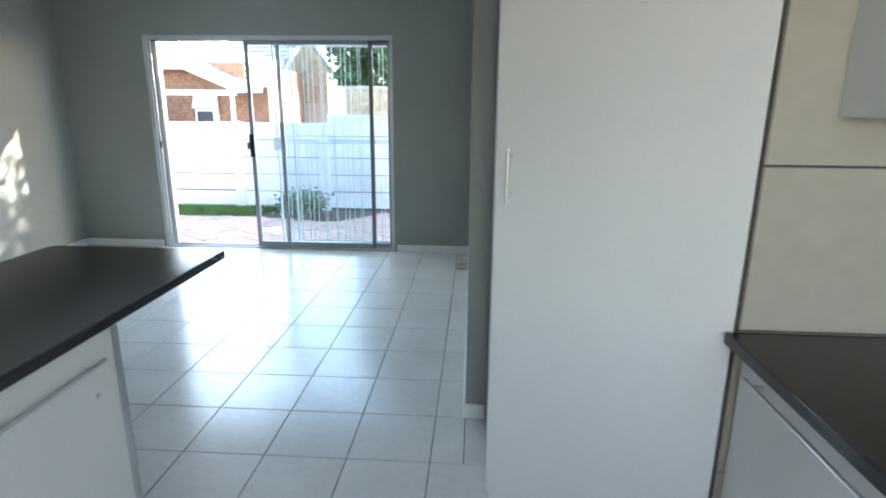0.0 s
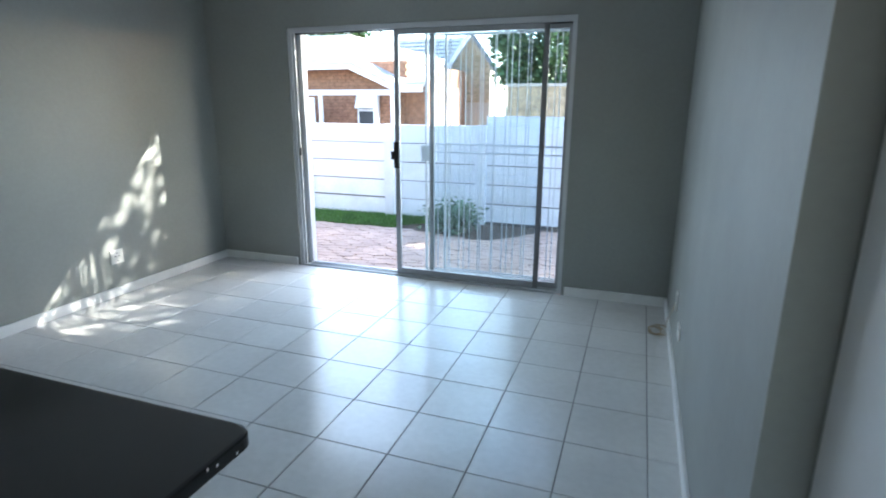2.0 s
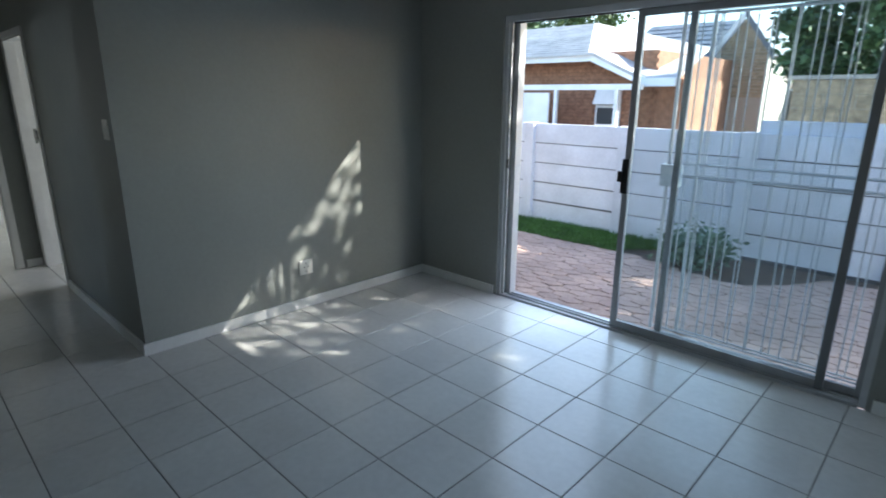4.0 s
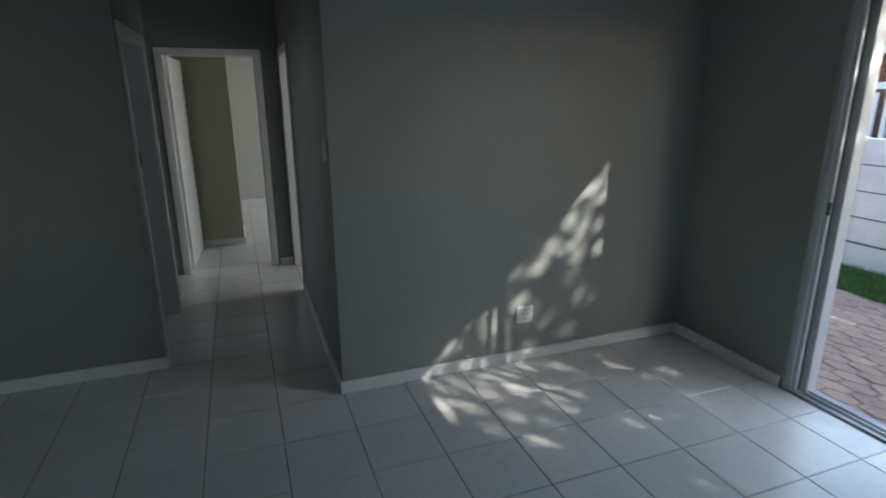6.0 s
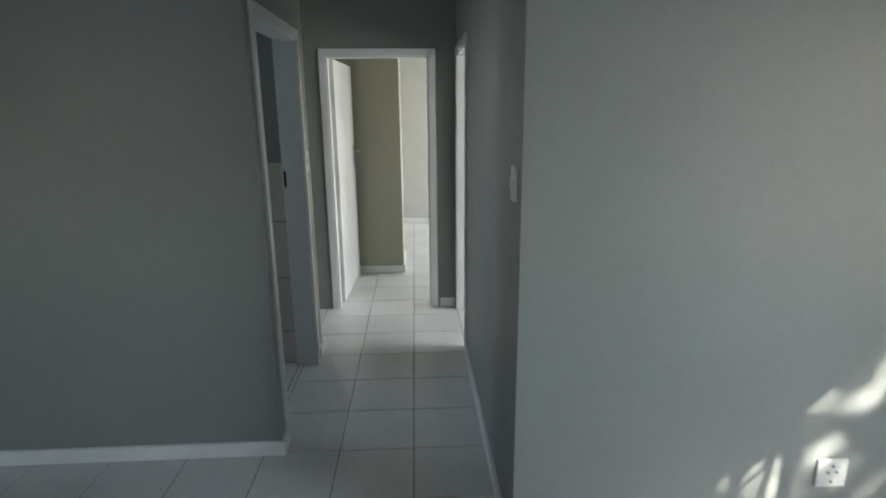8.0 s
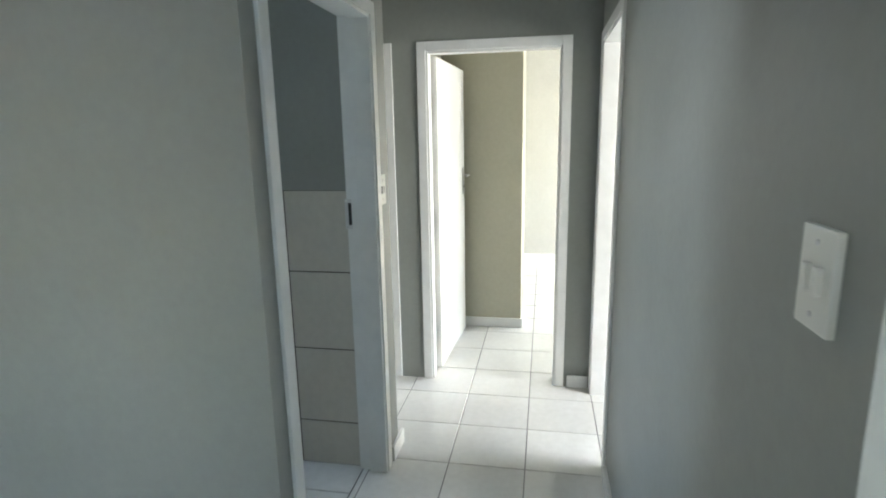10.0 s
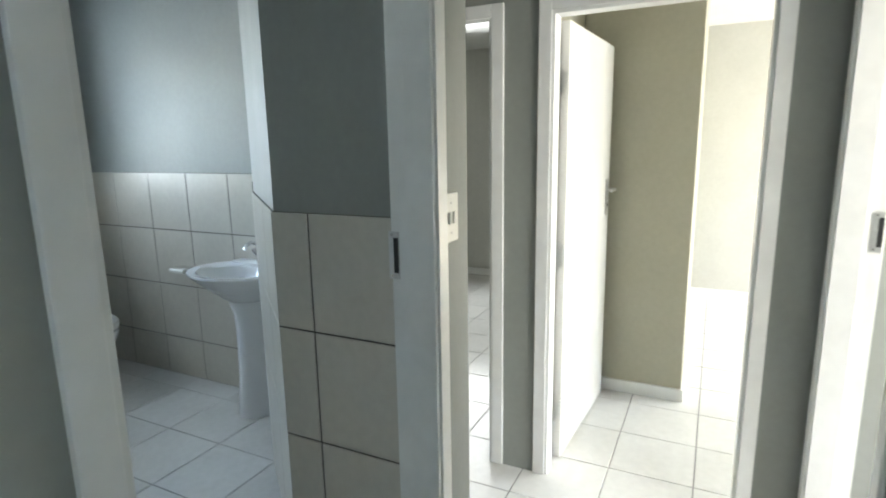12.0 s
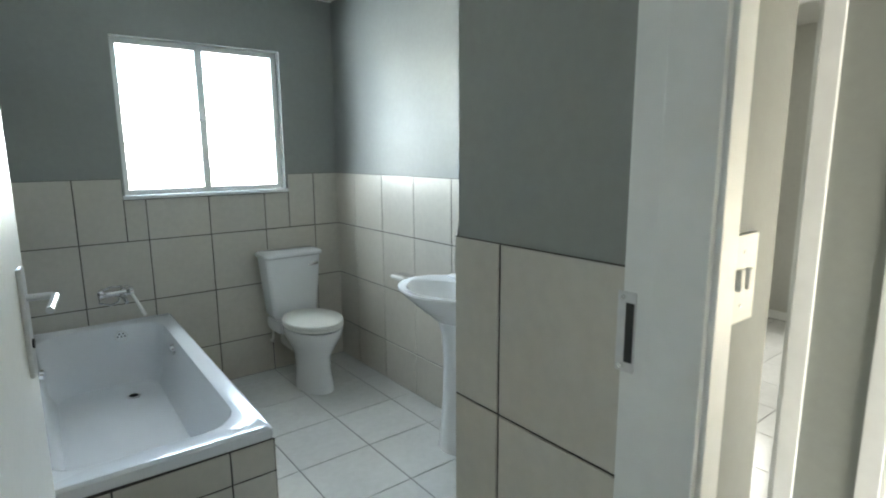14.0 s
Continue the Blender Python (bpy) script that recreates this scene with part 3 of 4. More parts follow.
# ---- bathroom ----
def bathroom_window():
    root = tagged(new("window_1"), "white steel bathroom window with two panes", "window", "", "structure")
    x0, x1, z0, z1, y = -6.46, -5.49, 1.265, 2.165, -0.55
    F = 0.036
    W = M["white"]
    part("window_sill", box_bm(x0 - 0.012, x1 + 0.012, -0.555, -0.452, z0 - 0.018, z0 + 0.004, 0.003), W, root)
    for a, b, c, d in ((x0, x0 + F, z0, z1), (x1 - F, x1, z0, z1), (x0 + F, x1 - F, z1 - F, z1), (x0 + F, x1 - F, z0 + 0.004, z0 + F)):
        part("window_frame", box_bm(a, b, y - 0.02, y + 0.02, c, d, 0.003), W, root)
    part("mullion", box_bm(-5.992, -5.948, y - 0.02, y + 0.022, z0 + 0.03, z1 - 0.03, 0.003), W, root)
    for a, b in ((x0 + 0.03, -5.992), (-5.948, x1 - 0.03)):
        g = part("pane", box_bm(a, b, y - 0.003, y + 0.002, z0 + 0.03, z1 - 0.03), M["glass"], root, "clear glass pane")
        g.visible_shadow = False
    for z in (1.41, 1.57, 1.74, 1.91, 2.04):
        part("burglar_bar", tube_bm([(x0 + 0.03, y - 0.045, z), (x1 - 0.03, y - 0.045, z)], 0.005, 6), M["gate"], root)
    part("stay", tube_bm([(-5.97, y + 0.02, 1.71), (-5.94, y + 0.05, 1.715), (-5.90, y + 0.055, 1.69)], 0.006, 8), M["chrome"], root, smooth=True)
    part("peg_stay", tube_bm([(-5.70, y + 0.02, 1.31), (-5.70, y + 0.035, 1.31), (-5.60, y + 0.035, 1.313)], 0.005, 8), M["chrome"], root, smooth=True)


bathroom_window()


def rounded(cx, cy, hx, hy, r, z, n=6):
    out = []
    for sx, sy, t0 in ((1, 1, 0), (-1, 1, 90), (-1, -1, 180), (1, -1, 270)):
        for k in range(n + 1):
            t = radians(t0 + 90 * k / n)
            out.append(Vector((cx + sx * (hx - r) + r * math.cos(t), cy + sy * (hy - r) + r * math.sin(t), z)))
    return out


def bathtub():
    """Built-in bath with a sloping inside, rim 0.54 above the floor."""
    x0, x1, y0, y1, zt = -5.645, -4.885, -0.458, 1.345, 0.540
    cx, cy = (x0 + x1) / 2, (y0 + y1) / 2
    root = thing("bathtub", cx, cy, 0, "white acrylic bathtub built in with a tiled front", "bathtub", rz=-1.2)
    hx, hy = (x1 - x0) / 2, (y1 - y0) / 2
    bm = bmesh.new()
    iy = -0.02
    rings = [rounded(0, 0, hx - 0.006, hy - 0.006, 0.012, zt - 0.05), rounded(0, 0, hx, hy, 0.015, zt - 0.045), rounded(0, 0, hx, hy, 0.015, zt - 0.01),
             rounded(0, 0, hx - 0.01, hy - 0.01, 0.015, zt), rounded(0, iy, hx - 0.060, hy - 0.075, 0.16, zt - 0.002), rounded(0, iy, hx - 0.075, hy - 0.09, 0.16, zt - 0.012),
             rounded(0, iy - 0.02, hx - 0.09, hy - 0.125, 0.15, zt - 0.13), rounded(0, iy - 0.04, hx - 0.11, hy - 0.19, 0.14, zt - 0.27),
             rounded(0, iy - 0.05, hx - 0.14, hy - 0.24, 0.12, zt - 0.33), rounded(0, iy - 0.05, hx - 0.20, hy - 0.31, 0.1, zt - 0.342)]
    bm_rings(bm, rings, close_first=False)
    part("tub", bm, M["acrylic"], root, smooth=True)
    for sx in (-1, 1):
        gx = sx * (hx - 0.088)
        grip = part("grip_base", tube_bm([(gx, -0.36, zt - 0.06), (gx - sx * 0.016, -0.36, zt - 0.062), (gx - sx * 0.022, -0.36, zt - 0.063)], [0.029, 0.027, 0.015], 16), M["chrome"], root, "chrome grip boss", smooth=True)
    part("plug_hole", tube_bm([(-0.10, -0.54, zt - 0.343), (-0.10, -0.54, zt - 0.336)], 0.032, 16), M["steel"], root, "chrome plug hole")
    part("plug_shadow", tube_bm([(-0.10, -0.54, zt - 0.337), (-0.10, -0.54, zt - 0.3335)], 0.022, 14), M["black"], root, "dark drain opening")
    yo = -hy + 0.108
    ox = -0.095
    part("overflow", tube_bm([(ox, yo, zt - 0.065), (ox, yo + 0.014, zt - 0.063)], 0.034, 18), M["steel"], root, "round chrome overflow rose", smooth=True)
    for k in range(7):
        t = 2 * math.pi * k / 6
        r = 0.0 if k == 6 else 0.018
        part("overflow_hole", tube_bm([(ox + r * math.cos(t), yo + 0.0135, zt - 0.063 + r * math.sin(t)), (ox + r * math.cos(t), yo + 0.0155, zt - 0.063 + r * math.sin(t))], 0.005, 8), M["black"], root)
    return root


bathtub()
tub_front = structure("tub_surround", wall_bm("x", 1.308, 1.338, -5.625, -4.885, 0, 0.488), M["wgrout"], "tiled masonry front of the bath", "bath panel")
tub_side = structure("tub_side", wall_bm("y", -5.625, -5.60, -0.47, 1.308, 0, 0.488), M["wgrout"], "tiled masonry side of the bath", "bath panel")


def bath_mixer():
    root = thing("bath_mixer", -5.384, -0.455, 0.715, "chrome wall mixer with spout and handset pipe", "tap")
    C = M["chrome"]
    part("body", tube_bm([(-0.06, 0.045, 0), (0.06, 0.045, 0)], 0.019, 14), C, root, smooth=True)
    for x in (-0.055, 0.055):
        part("wall_flange", tube_bm([(x, 0.0, 0), (x, 0.012, 0), (x, 0.016, 0)], [0.032, 0.030, 0.016], 16), C, root, smooth=True)
        part("inlet", tube_bm([(x, 0.012, 0), (x, 0.045, 0)], 0.012, 10), C, root, smooth=True)
        part("tap_knob", tube_bm([(x * 1.05, 0.045, 0), (x * 1.35, 0.050, 0.004), (x * 1.6, 0.052, 0.006)], [0.022, 0.030, 0.024], 12), C, root, smooth=True)
    pts = [(-0.01, 0.05, -0.01), (-0.01, 0.075, -0.04), (0.035, 0.085, -0.055), (0.09, 0.07, -0.04), (0.09, 0.055, 0.02), (0.03, 0.055, 0.045), (-0.03, 0.055, 0.04)]
    part("flexible_hose", tube_bm(pts, 0.0065, 8), C, root, smooth=True)
    part("spout", tube_bm([(-0.02, 0.05, -0.005), (-0.03, 0.09, -0.02), (-0.04, 0.12, -0.045)], 0.012, 10), C, root, smooth=True)
    part("handset", tube_bm([(-0.075, 0.08, -0.01), (-0.10, 0.11, -0.07), (-0.125, 0.13, -0.135)], [0.008, 0.010, 0.011], 10), M["plastic"], root, "white plastic shower handset", smooth=True)


bath_mixer()


def ellipse(cx, cy, rx, ry, z, n=28, squash=0.0):
    """An oval ring; squash flattens its back (-y) side."""
    out = []
    for k in range(n):
        t = 2 * math.pi * k / n
        y = ry * math.sin(t)
        if y < 0:
            y *= 1.0 - squash
        out.append(Vector((cx + rx * math.cos(t), cy + y, z)))
    return out


def toilet():
    root = thing("toilet", -6.41, -0.455, 0, "white ceramic close-coupled toilet with lid down", "toilet")
    C = M["ceramic"]
    # y runs forward from the wall
    bm = bmesh.new()
    bm_rings(bm, [ellipse(0, 0.42, 0.115, 0.215, 0.0, squash=0.2), ellipse(0, 0.42, 0.112, 0.21, 0.03, squash=0.2), ellipse(0, 0.41, 0.10, 0.19, 0.14, squash=0.1), ellipse(0, 0.41, 0.105, 0.195, 0.22),
                  ellipse(0, 0.43, 0.14, 0.225, 0.29), ellipse(0, 0.44, 0.172, 0.255, 0.35), ellipse(0, 0.445, 0.18, 0.262, 0.385), ellipse(0, 0.445, 0.178, 0.26, 0.40)])
    part("bowl", bm, C, root, smooth=True)
    part("bowl_shelf", box_bm(-0.16, 0.16, 0.03, 0.26, 0.315, 0.398, 0.03), C, root, smooth=True)
    bm = bmesh.new()
    bm_rings(bm, [ellipse(0, 0.455, 0.180, 0.245, 0.409), ellipse(0, 0.455, 0.185, 0.25, 0.416), ellipse(0, 0.455, 0.183, 0.248, 0.427)])
    part("seat", bm, M["plastic"], root, smooth=True)
    bm = bmesh.new()
    bm_rings(bm, [ellipse(0, 0.452, 0.183, 0.25, 0.430), ellipse(0, 0.452, 0.187, 0.254, 0.437), ellipse(0, 0.452, 0.182, 0.249, 0.449), ellipse(0, 0.452, 0.13, 0.19, 0.455)])
    part("lid", bm, M["plastic"], root, smooth=True)
    bm = bmesh.new()
    rr = [rounded(0, 0.10, 0.145, 0.085, 0.03, 0.40), rounded(0, 0.10, 0.16, 0.090, 0.03, 0.42), rounded(0, 0.10, 0.195, 0.098, 0.03, 0.79), rounded(0, 0.10, 0.195, 0.098, 0.03, 0.795)]
    bm_rings(bm, rr)
    cis = part("cistern", bm, C, root, smooth=True)
    bm = bmesh.new()
    bm_rings(bm, [rounded(0, 0.103, 0.195, 0.098, 0.03, 0.797), rounded(0, 0.103, 0.208, 0.108, 0.03, 0.803), rounded(0, 0.103, 0.208, 0.108, 0.03, 0.82), rounded(0, 0.103, 0.19, 0.09, 0.03, 0.832)])
    part("cistern_lid", bm, C, cis, smooth=True)
    part("flush_lever", tube_bm([(-0.15, 0.197, 0.745), (-0.15, 0.215, 0.745), (-0.145, 0.22, 0.745), (-0.085, 0.222, 0.74)], [0.012, 0.012, 0.009, 0.007], 10), M["chrome"], cis, "chrome flush lever", smooth=True)
    for dx in (-0.07, 0.07):
        part("seat_hinge", tube_bm([(dx - 0.02, 0.215, 0.42), (dx + 0.02, 0.215, 0.42)], 0.011, 10), M["plastic"], root, smooth=True)
    part("inlet_valve", tube_bm([(0.13, 0.01, 0.22), (0.13, 0.05, 0.22), (0.13, 0.06, 0.26), (0.12, 0.08, 0.41)], 0.010, 8), M["plastic"], root, smooth=True)
    part("pan_pipe", tube_bm([(0.0, -0.005, 0.20), (0.0, 0.25, 0.20)], 0.055, 14), M["plastic"], root, smooth=True)
    root.scale = (0.98, 0.955, 1.035)


toilet()


def basin():
    """Pedestal basin; in its own frame the wall is at y = 0 and it comes forward along +y."""
    root = thing("wash_basin", -6.843, 1.145, 0, "white ceramic basin on a full pedestal", "basin", rz=-90)
    C = M["ceramic"]
    bm = bmesh.new()

    def oval(rx, ry, cy, z, sq=0.1):
        return ellipse(0, cy, rx, ry, z, 32, sq)

    bm_rings(bm, [oval(0.09, 0.09, 0.16, 0.66), oval(0.14, 0.13, 0.18, 0.70), oval(0.215, 0.185, 0.205, 0.77), oval(0.278, 0.232, 0.228, 0.835), oval(0.290, 0.240, 0.232, 0.852), oval(0.288, 0.238, 0.232, 0.860),
                  oval(0.245, 0.205, 0.228, 0.857), oval(0.225, 0.165, 0.255, 0.845), oval(0.205, 0.15, 0.26, 0.80), oval(0.15, 0.11, 0.255, 0.745), oval(0.04, 0.035, 0.25, 0.725)])
    bowl = part("bowl", bm, C, root, smooth=True)
    part("back_ledge", box_bm(-0.20, 0.20, 0.0, 0.105, 0.80, 0.868, 0.02), C, root, smooth=True)
    bm = bmesh.new()
    bm_rings(bm, [ellipse(0, 0.165, 0.115, 0.12, 0.0, squash=0.2), ellipse(0, 0.165, 0.108, 0.115, 0.03, squash=0.2), ellipse(0, 0.16, 0.093, 0.10, 0.25), ellipse(0, 0.16, 0.09, 0.095, 0.48), ellipse(0, 0.16, 0.097, 0.10, 0.60), ellipse(0, 0.165, 0.12, 0.12, 0.69)])
    part("pedestal", bm, C, root, smooth=True)
    tap = part("tap_body", tube_bm([(0, 0.062, 0.866), (0, 0.062, 0.875), (0, 0.062, 0.91)], [0.026, 0.022, 0.02], 14), M["chrome"], root, "chrome swan-neck basin mixer", smooth=True)
    pts = [(0, 0.065, 0.905), (0, 0.07, 0.95), (0, 0.09, 0.98), (0, 0.125, 0.99), (0, 0.16, 0.98), (0, 0.175, 0.955)]
    part("spout", tube_bm(pts, 0.0105, 12), M["chrome"], tap, smooth=True)
    for s in (-1, 1):
        part("tap_knob", tube_bm([(s * 0.015, 0.06, 0.90), (s * 0.035, 0.055, 0.915), (s * 0.058, 0.05, 0.93)], [0.010, 0.015, 0.017], 10), M["chrome"], tap, smooth=True)
    for s in (-1, 1):
        part("overflow_hole", tube_bm([(s * 0.028, 0.094, 0.818), (s * 0.028, 0.1075, 0.818)], 0.008, 10), M["black"], bowl)
    part("waste", tube_bm([(0, 0.25, 0.722), (0, 0.25, 0.730)], 0.026, 14), M["chrome"], bowl, "chrome waste")
    part("waste_pipe", tube_bm([(0.115, 0.07, 0.64), (0.125, 0.06, 0.45), (0.125, 0.0, 0.44)], 0.018, 10), M["dark"], root, "dark waste pipe", smooth=True)


basin()

holder = thing("toilet_roll_holder", -6.85, 0.44, 0.755, "chrome toilet roll holder with white roller", "holder")
part("bracket", box_bm(0.0, 0.012, -0.05, 0.09, -0.012, 0.014, 0.003), M["chrome"], holder)
part("arm", tube_bm([(0.01, 0.08, 0.0), (0.085, 0.08, 0.0), (0.09, 0.07, 0.0)], 0.005, 8), M["chrome"], holder, smooth=True)
part("roller", tube_bm([(0.088, 0.075, 0.0), (0.088, -0.055, 0.0)], 0.013, 12), M["plastic"], holder, "white plastic roller", smooth=True)
part("flap", box_bm(0.012, 0.075, -0.05, 0.075, 0.014, 0.018, 0.001), M["chrome"], holder)


# ---- outside ----
def fence():
    root = thing("garden_wall", -3, 9.45, -0.14, "white painted precast concrete panel wall", "garden wall")
    posts = [-3.66 + 1.42 * k for k in range(-4, 6)]
    F = M["fence"]
    post_mesh = mesh_from("post", box_bm(-0.075, 0.075, -0.08, 0.05, -0.05, 1.372, 0.008), F)
    n, ph = 5, 0.274
    # dark strips stand in for the shadow line under each panel
    joint_mesh = mesh_from("joint", box_bm(-0.66, 0.66, -0.012, 0.012, -0.009, 0.011), M["joint"])
    panel_mesh = mesh_from("panel", box_bm(-0.66, 0.66, -0.024, 0.022, 0.006, ph - 0.006, 0.006), F)
    # base strip, darker than the panels, closes the gap beneath them
    part("plinth", box_bm(-6.3, 6.5, -0.03, 0.03, -0.06, 0.012, 0.004), M["joint"], root, "dark concrete base strip")
    r = random.Random(2)
    for i, x in enumerate(posts):
        p = new("post", post_mesh)
        p.parent, p.location = root, (x + 3, 0, 0)
        if i:
            mid = (x + posts[i - 1]) / 2 + 3
            raised = i == 6
            for k in range(n + (1 if raised else 0)):
                q = new("panel", panel_mesh)
                q.parent = root
                q.location = (mid, r.uniform(-0.016, 0.016), k * ph - (0.14 if k == n else 0))
                if k == n:
                    q.location.y += 0.05
                elif k:
                    j = new("joint", joint_mesh)
                    j.parent, j.location = root, (mid, 0.0, k * ph)


fence()


def leaves_bm(rng, count, centres, size):
    """Leaf blades scattered round clump centres."""
    vs, fs = [], []
    for _ in range(count):
        c, r = centres[rng.randrange(len(centres))]
        d = Vector((rng.gauss(0, 1), rng.gauss(0, 1), rng.gauss(0, 0.8)))
        p = Vector(c) + d * (r * 0.5)
        a = Vector((rng.uniform(-1, 1), rng.uniform(-1, 1), rng.uniform(-0.7, 0.3))).normalized()
        b = a.cross(Vector((rng.uniform(-1, 1), rng.uniform(-1, 1), rng.uniform(-1, 1)))).normalized()
        s = size * rng.uniform(0.6, 1.3)
        i = len(vs)
        vs += [p, p + a * s * 0.5 + b * s * 0.26, p + a * s, p + a * s * 0.5 - b * s * 0.26]
        fs.append((i, i + 1, i + 2, i + 3))
    return vs, fs


def leaf_part(name, data, mat, parent, label=""):
    vs, fs = data
    me = bpy.data.meshes.new(name)
    me.from_pydata(vs, [], fs)
    me.materials.append(mat)
    ob = new(name, me)
    ob.parent = parent
    if label:
        tagged(ob, label)
    return ob


def airy_leaves(seed, count, centres, size):
    """Leaf blades drawn in bulk round the clump centres."""
    g = np.random.default_rng(seed)
    c = np.array([(*p, r) for p, r in centres])
    i = g.integers(0, len(c), count)
    p = c[i, :3] + g.normal(size=(count, 3)) * (1, 1, 0.8) * (c[i, 3:] * 0.5)
    a = g.uniform((-1, -1, -0.7), (1, 1, 0.3), (count, 3))
    a /= np.linalg.norm(a, axis=1)[:, None]
    b = np.cross(a, g.uniform(-1, 1, (count, 3)))
    b /= np.linalg.norm(b, axis=1)[:, None]
    s = size * g.uniform(0.6, 1.3, (count, 1))
    a, b = a * s, b * s
    v = np.stack((p, p + a * 0.5 + b * 0.26, p + a, p + a * 0.5 - b * 0.26), 1).reshape(-1, 3)
    return v.tolist(), [(k, k + 1, k + 2, k + 3) for k in range(0, 4 * count, 4)]


def tree(name, x, y, height, spread, low, seed, label, leaves, size, clumps=46, mat="leaf", bias=1.0, infill=False):
    rng = random.Random(seed)
    root = thing(name, x, y, -0.2, label, "tree", "garden trees")
    trunk_top = Vector((0.1, 0.05, height * 0.45))
    part("trunk", tube_bm([(0, 0, 0), (0.05, 0.02, height * 0.2), tuple(trunk_top)], [0.16, 0.12, 0.09], 9), M["bark"], root, smooth=True)
    centres = []
    for k in range(clumps):
        t = rng.uniform(0, 2 * math.pi)
        z = low + (height - low) * (0.42 if infill else 1.0) * rng.random() ** bias
        w = spread * math.sqrt(max(0.08, 1 - ((z - (low + height) / 2) / ((height - low) / 2 + 0.2)) ** 2))
        r = w * math.sqrt(rng.uniform(0.05, 1))
        centres.append(((r * math.cos(t), r * math.sin(t), z), rng.uniform(0.35, 0.75) if clumps < 100 else rng.uniform(0.15, 0.4)))
    for c, r in centres[:16]:
        mid = trunk_top.lerp(Vector(c), 0.5) + Vector((0, 0, 0.15))
        part("limb", tube_bm([tuple(trunk_top - Vector((0, 0, rng.uniform(0, height * 0.15)))), tuple(mid), c], [0.05, 0.03, 0.012], 6), M["bark"], root)
    if infill:
        for _ in range(230):
            t = rng.uniform(0, 2 * math.pi)
            r = spread * math.sqrt(rng.random())
            centres.append(((r * math.cos(t), r * math.sin(t), rng.uniform(low + 1.3, height + 0.4)), rng.uniform(0.25, 0.6)))
    blades = airy_leaves(seed, leaves, centres, size) if clumps >= 100 else leaves_bm(rng, leaves, centres, size)
    leaf_part("crown", blades, M[mat], root, "crown of small green leaves")
    return root


tree("garden_tree", 3.743, 10.892, 7.4, 2.3, 3.1, 830, "leafy green garden tree that shades the paving", 50000, 0.14, 320, bias=2.0, infill=True)
tree("garden_tree", -1.3, 15.0, 6.4, 2.2, 1.0, 5, "dense green garden tree behind the white wall", 60000, 0.15, 260)
tree("garden_tree", -13.5, 24.0, 6.2, 2.2, 3.0, 8, "pale green tree behind the brick house", 5000, 0.25, 40)

bush = thing("garden_shrub", -2.4, 8.72, -0.14, "low blue-green shrub in the flower bed", "shrub")
rng = random.Random(7)
cs = [((rng.uniform(-0.3, 0.3), rng.uniform(-0.2, 0.2), rng.uniform(0.08, 0.34)), rng.uniform(0.1, 0.2)) for _ in range(26)]
for c, r in cs[:10]:
    part("stem", tube_bm([(c[0] * 0.2, c[1] * 0.2, 0), (c[0] * 0.6, c[1] * 0.6, c[2] * 0.6), c], [0.01, 0.007, 0.004], 5), M["bark"], bush)
leaf_part("foliage", leaves_bm(rng, 1500, cs, 0.07), M["leafb"], bush, "blue-green foliage")


def lawn():
    rng = random.Random(3)
    vs, fs = [], []
    for _ in range(15000):
        x = rng.uniform(-7.5, -2.95)
        y = rng.uniform(8.68 + 0.05 * math.sin(x * 2.0) + 0.9 * max(0, x + 3.35), 9.42)
        h = rng.uniform(0.025, 0.075)
        t = rng.uniform(0, math.pi)
        dx, dy = 0.006 * math.cos(t), 0.006 * math.sin(t)
        lx, ly = rng.uniform(-0.03, 0.03), rng.uniform(-0.03, 0.03)
        i = len(vs)
        vs += [(x - dx, y - dy, -0.14), (x + dx, y + dy, -0.14), (x + lx, y + ly, -0.14 + h)]
        fs.append((i, i + 1, i + 2))
    ob = leaf_part("grass", (vs, fs), M["grass"], None)
    tagged(ob, "strip of short green lawn along the wall", "grass", "", "stuff")


lawn()
structure("lawn_bed", box_bm(-8.5, -3.3, 8.70, 9.40, -0.16, -0.132, 0.004), M["grass"], "green lawn strip by the garden wall", "lawn")

def boundary_wall():
    """A neighbour's low tan wall in courses, with a coping, past the garden wall."""
    root = thing("boundary_wall", -1.9, 12.6, -0.16, "low tan block wall with a pale coping behind the garden wall", "garden wall")
    rng = random.Random(17)
    for row in range(10):
        x = -0.72 - (0.2 if row % 2 else 0.0)
        while x < 0.95:
            lo, hi = max(x, -0.72), min(x + 0.39, 0.95)
            if hi - lo > 0.05:
                part("block", box_bm(lo + 0.004, hi - 0.004, -0.1 - rng.uniform(0, 0.006), 0.1, row * 0.2 + 0.004, row * 0.2 + 0.196, 0.006), M["tan"], root)
            x += 0.4
    part("core", box_bm(-0.71, 0.94, -0.085, 0.085, 0.0, 1.995), M["mortar"], root, "pale mortar joints")
    part("coping", box_bm(-0.76, 0.99, -0.13, 0.13, 2.0, 2.06, 0.01), M["mortar"], root, "pale coping")


boundary_wall()

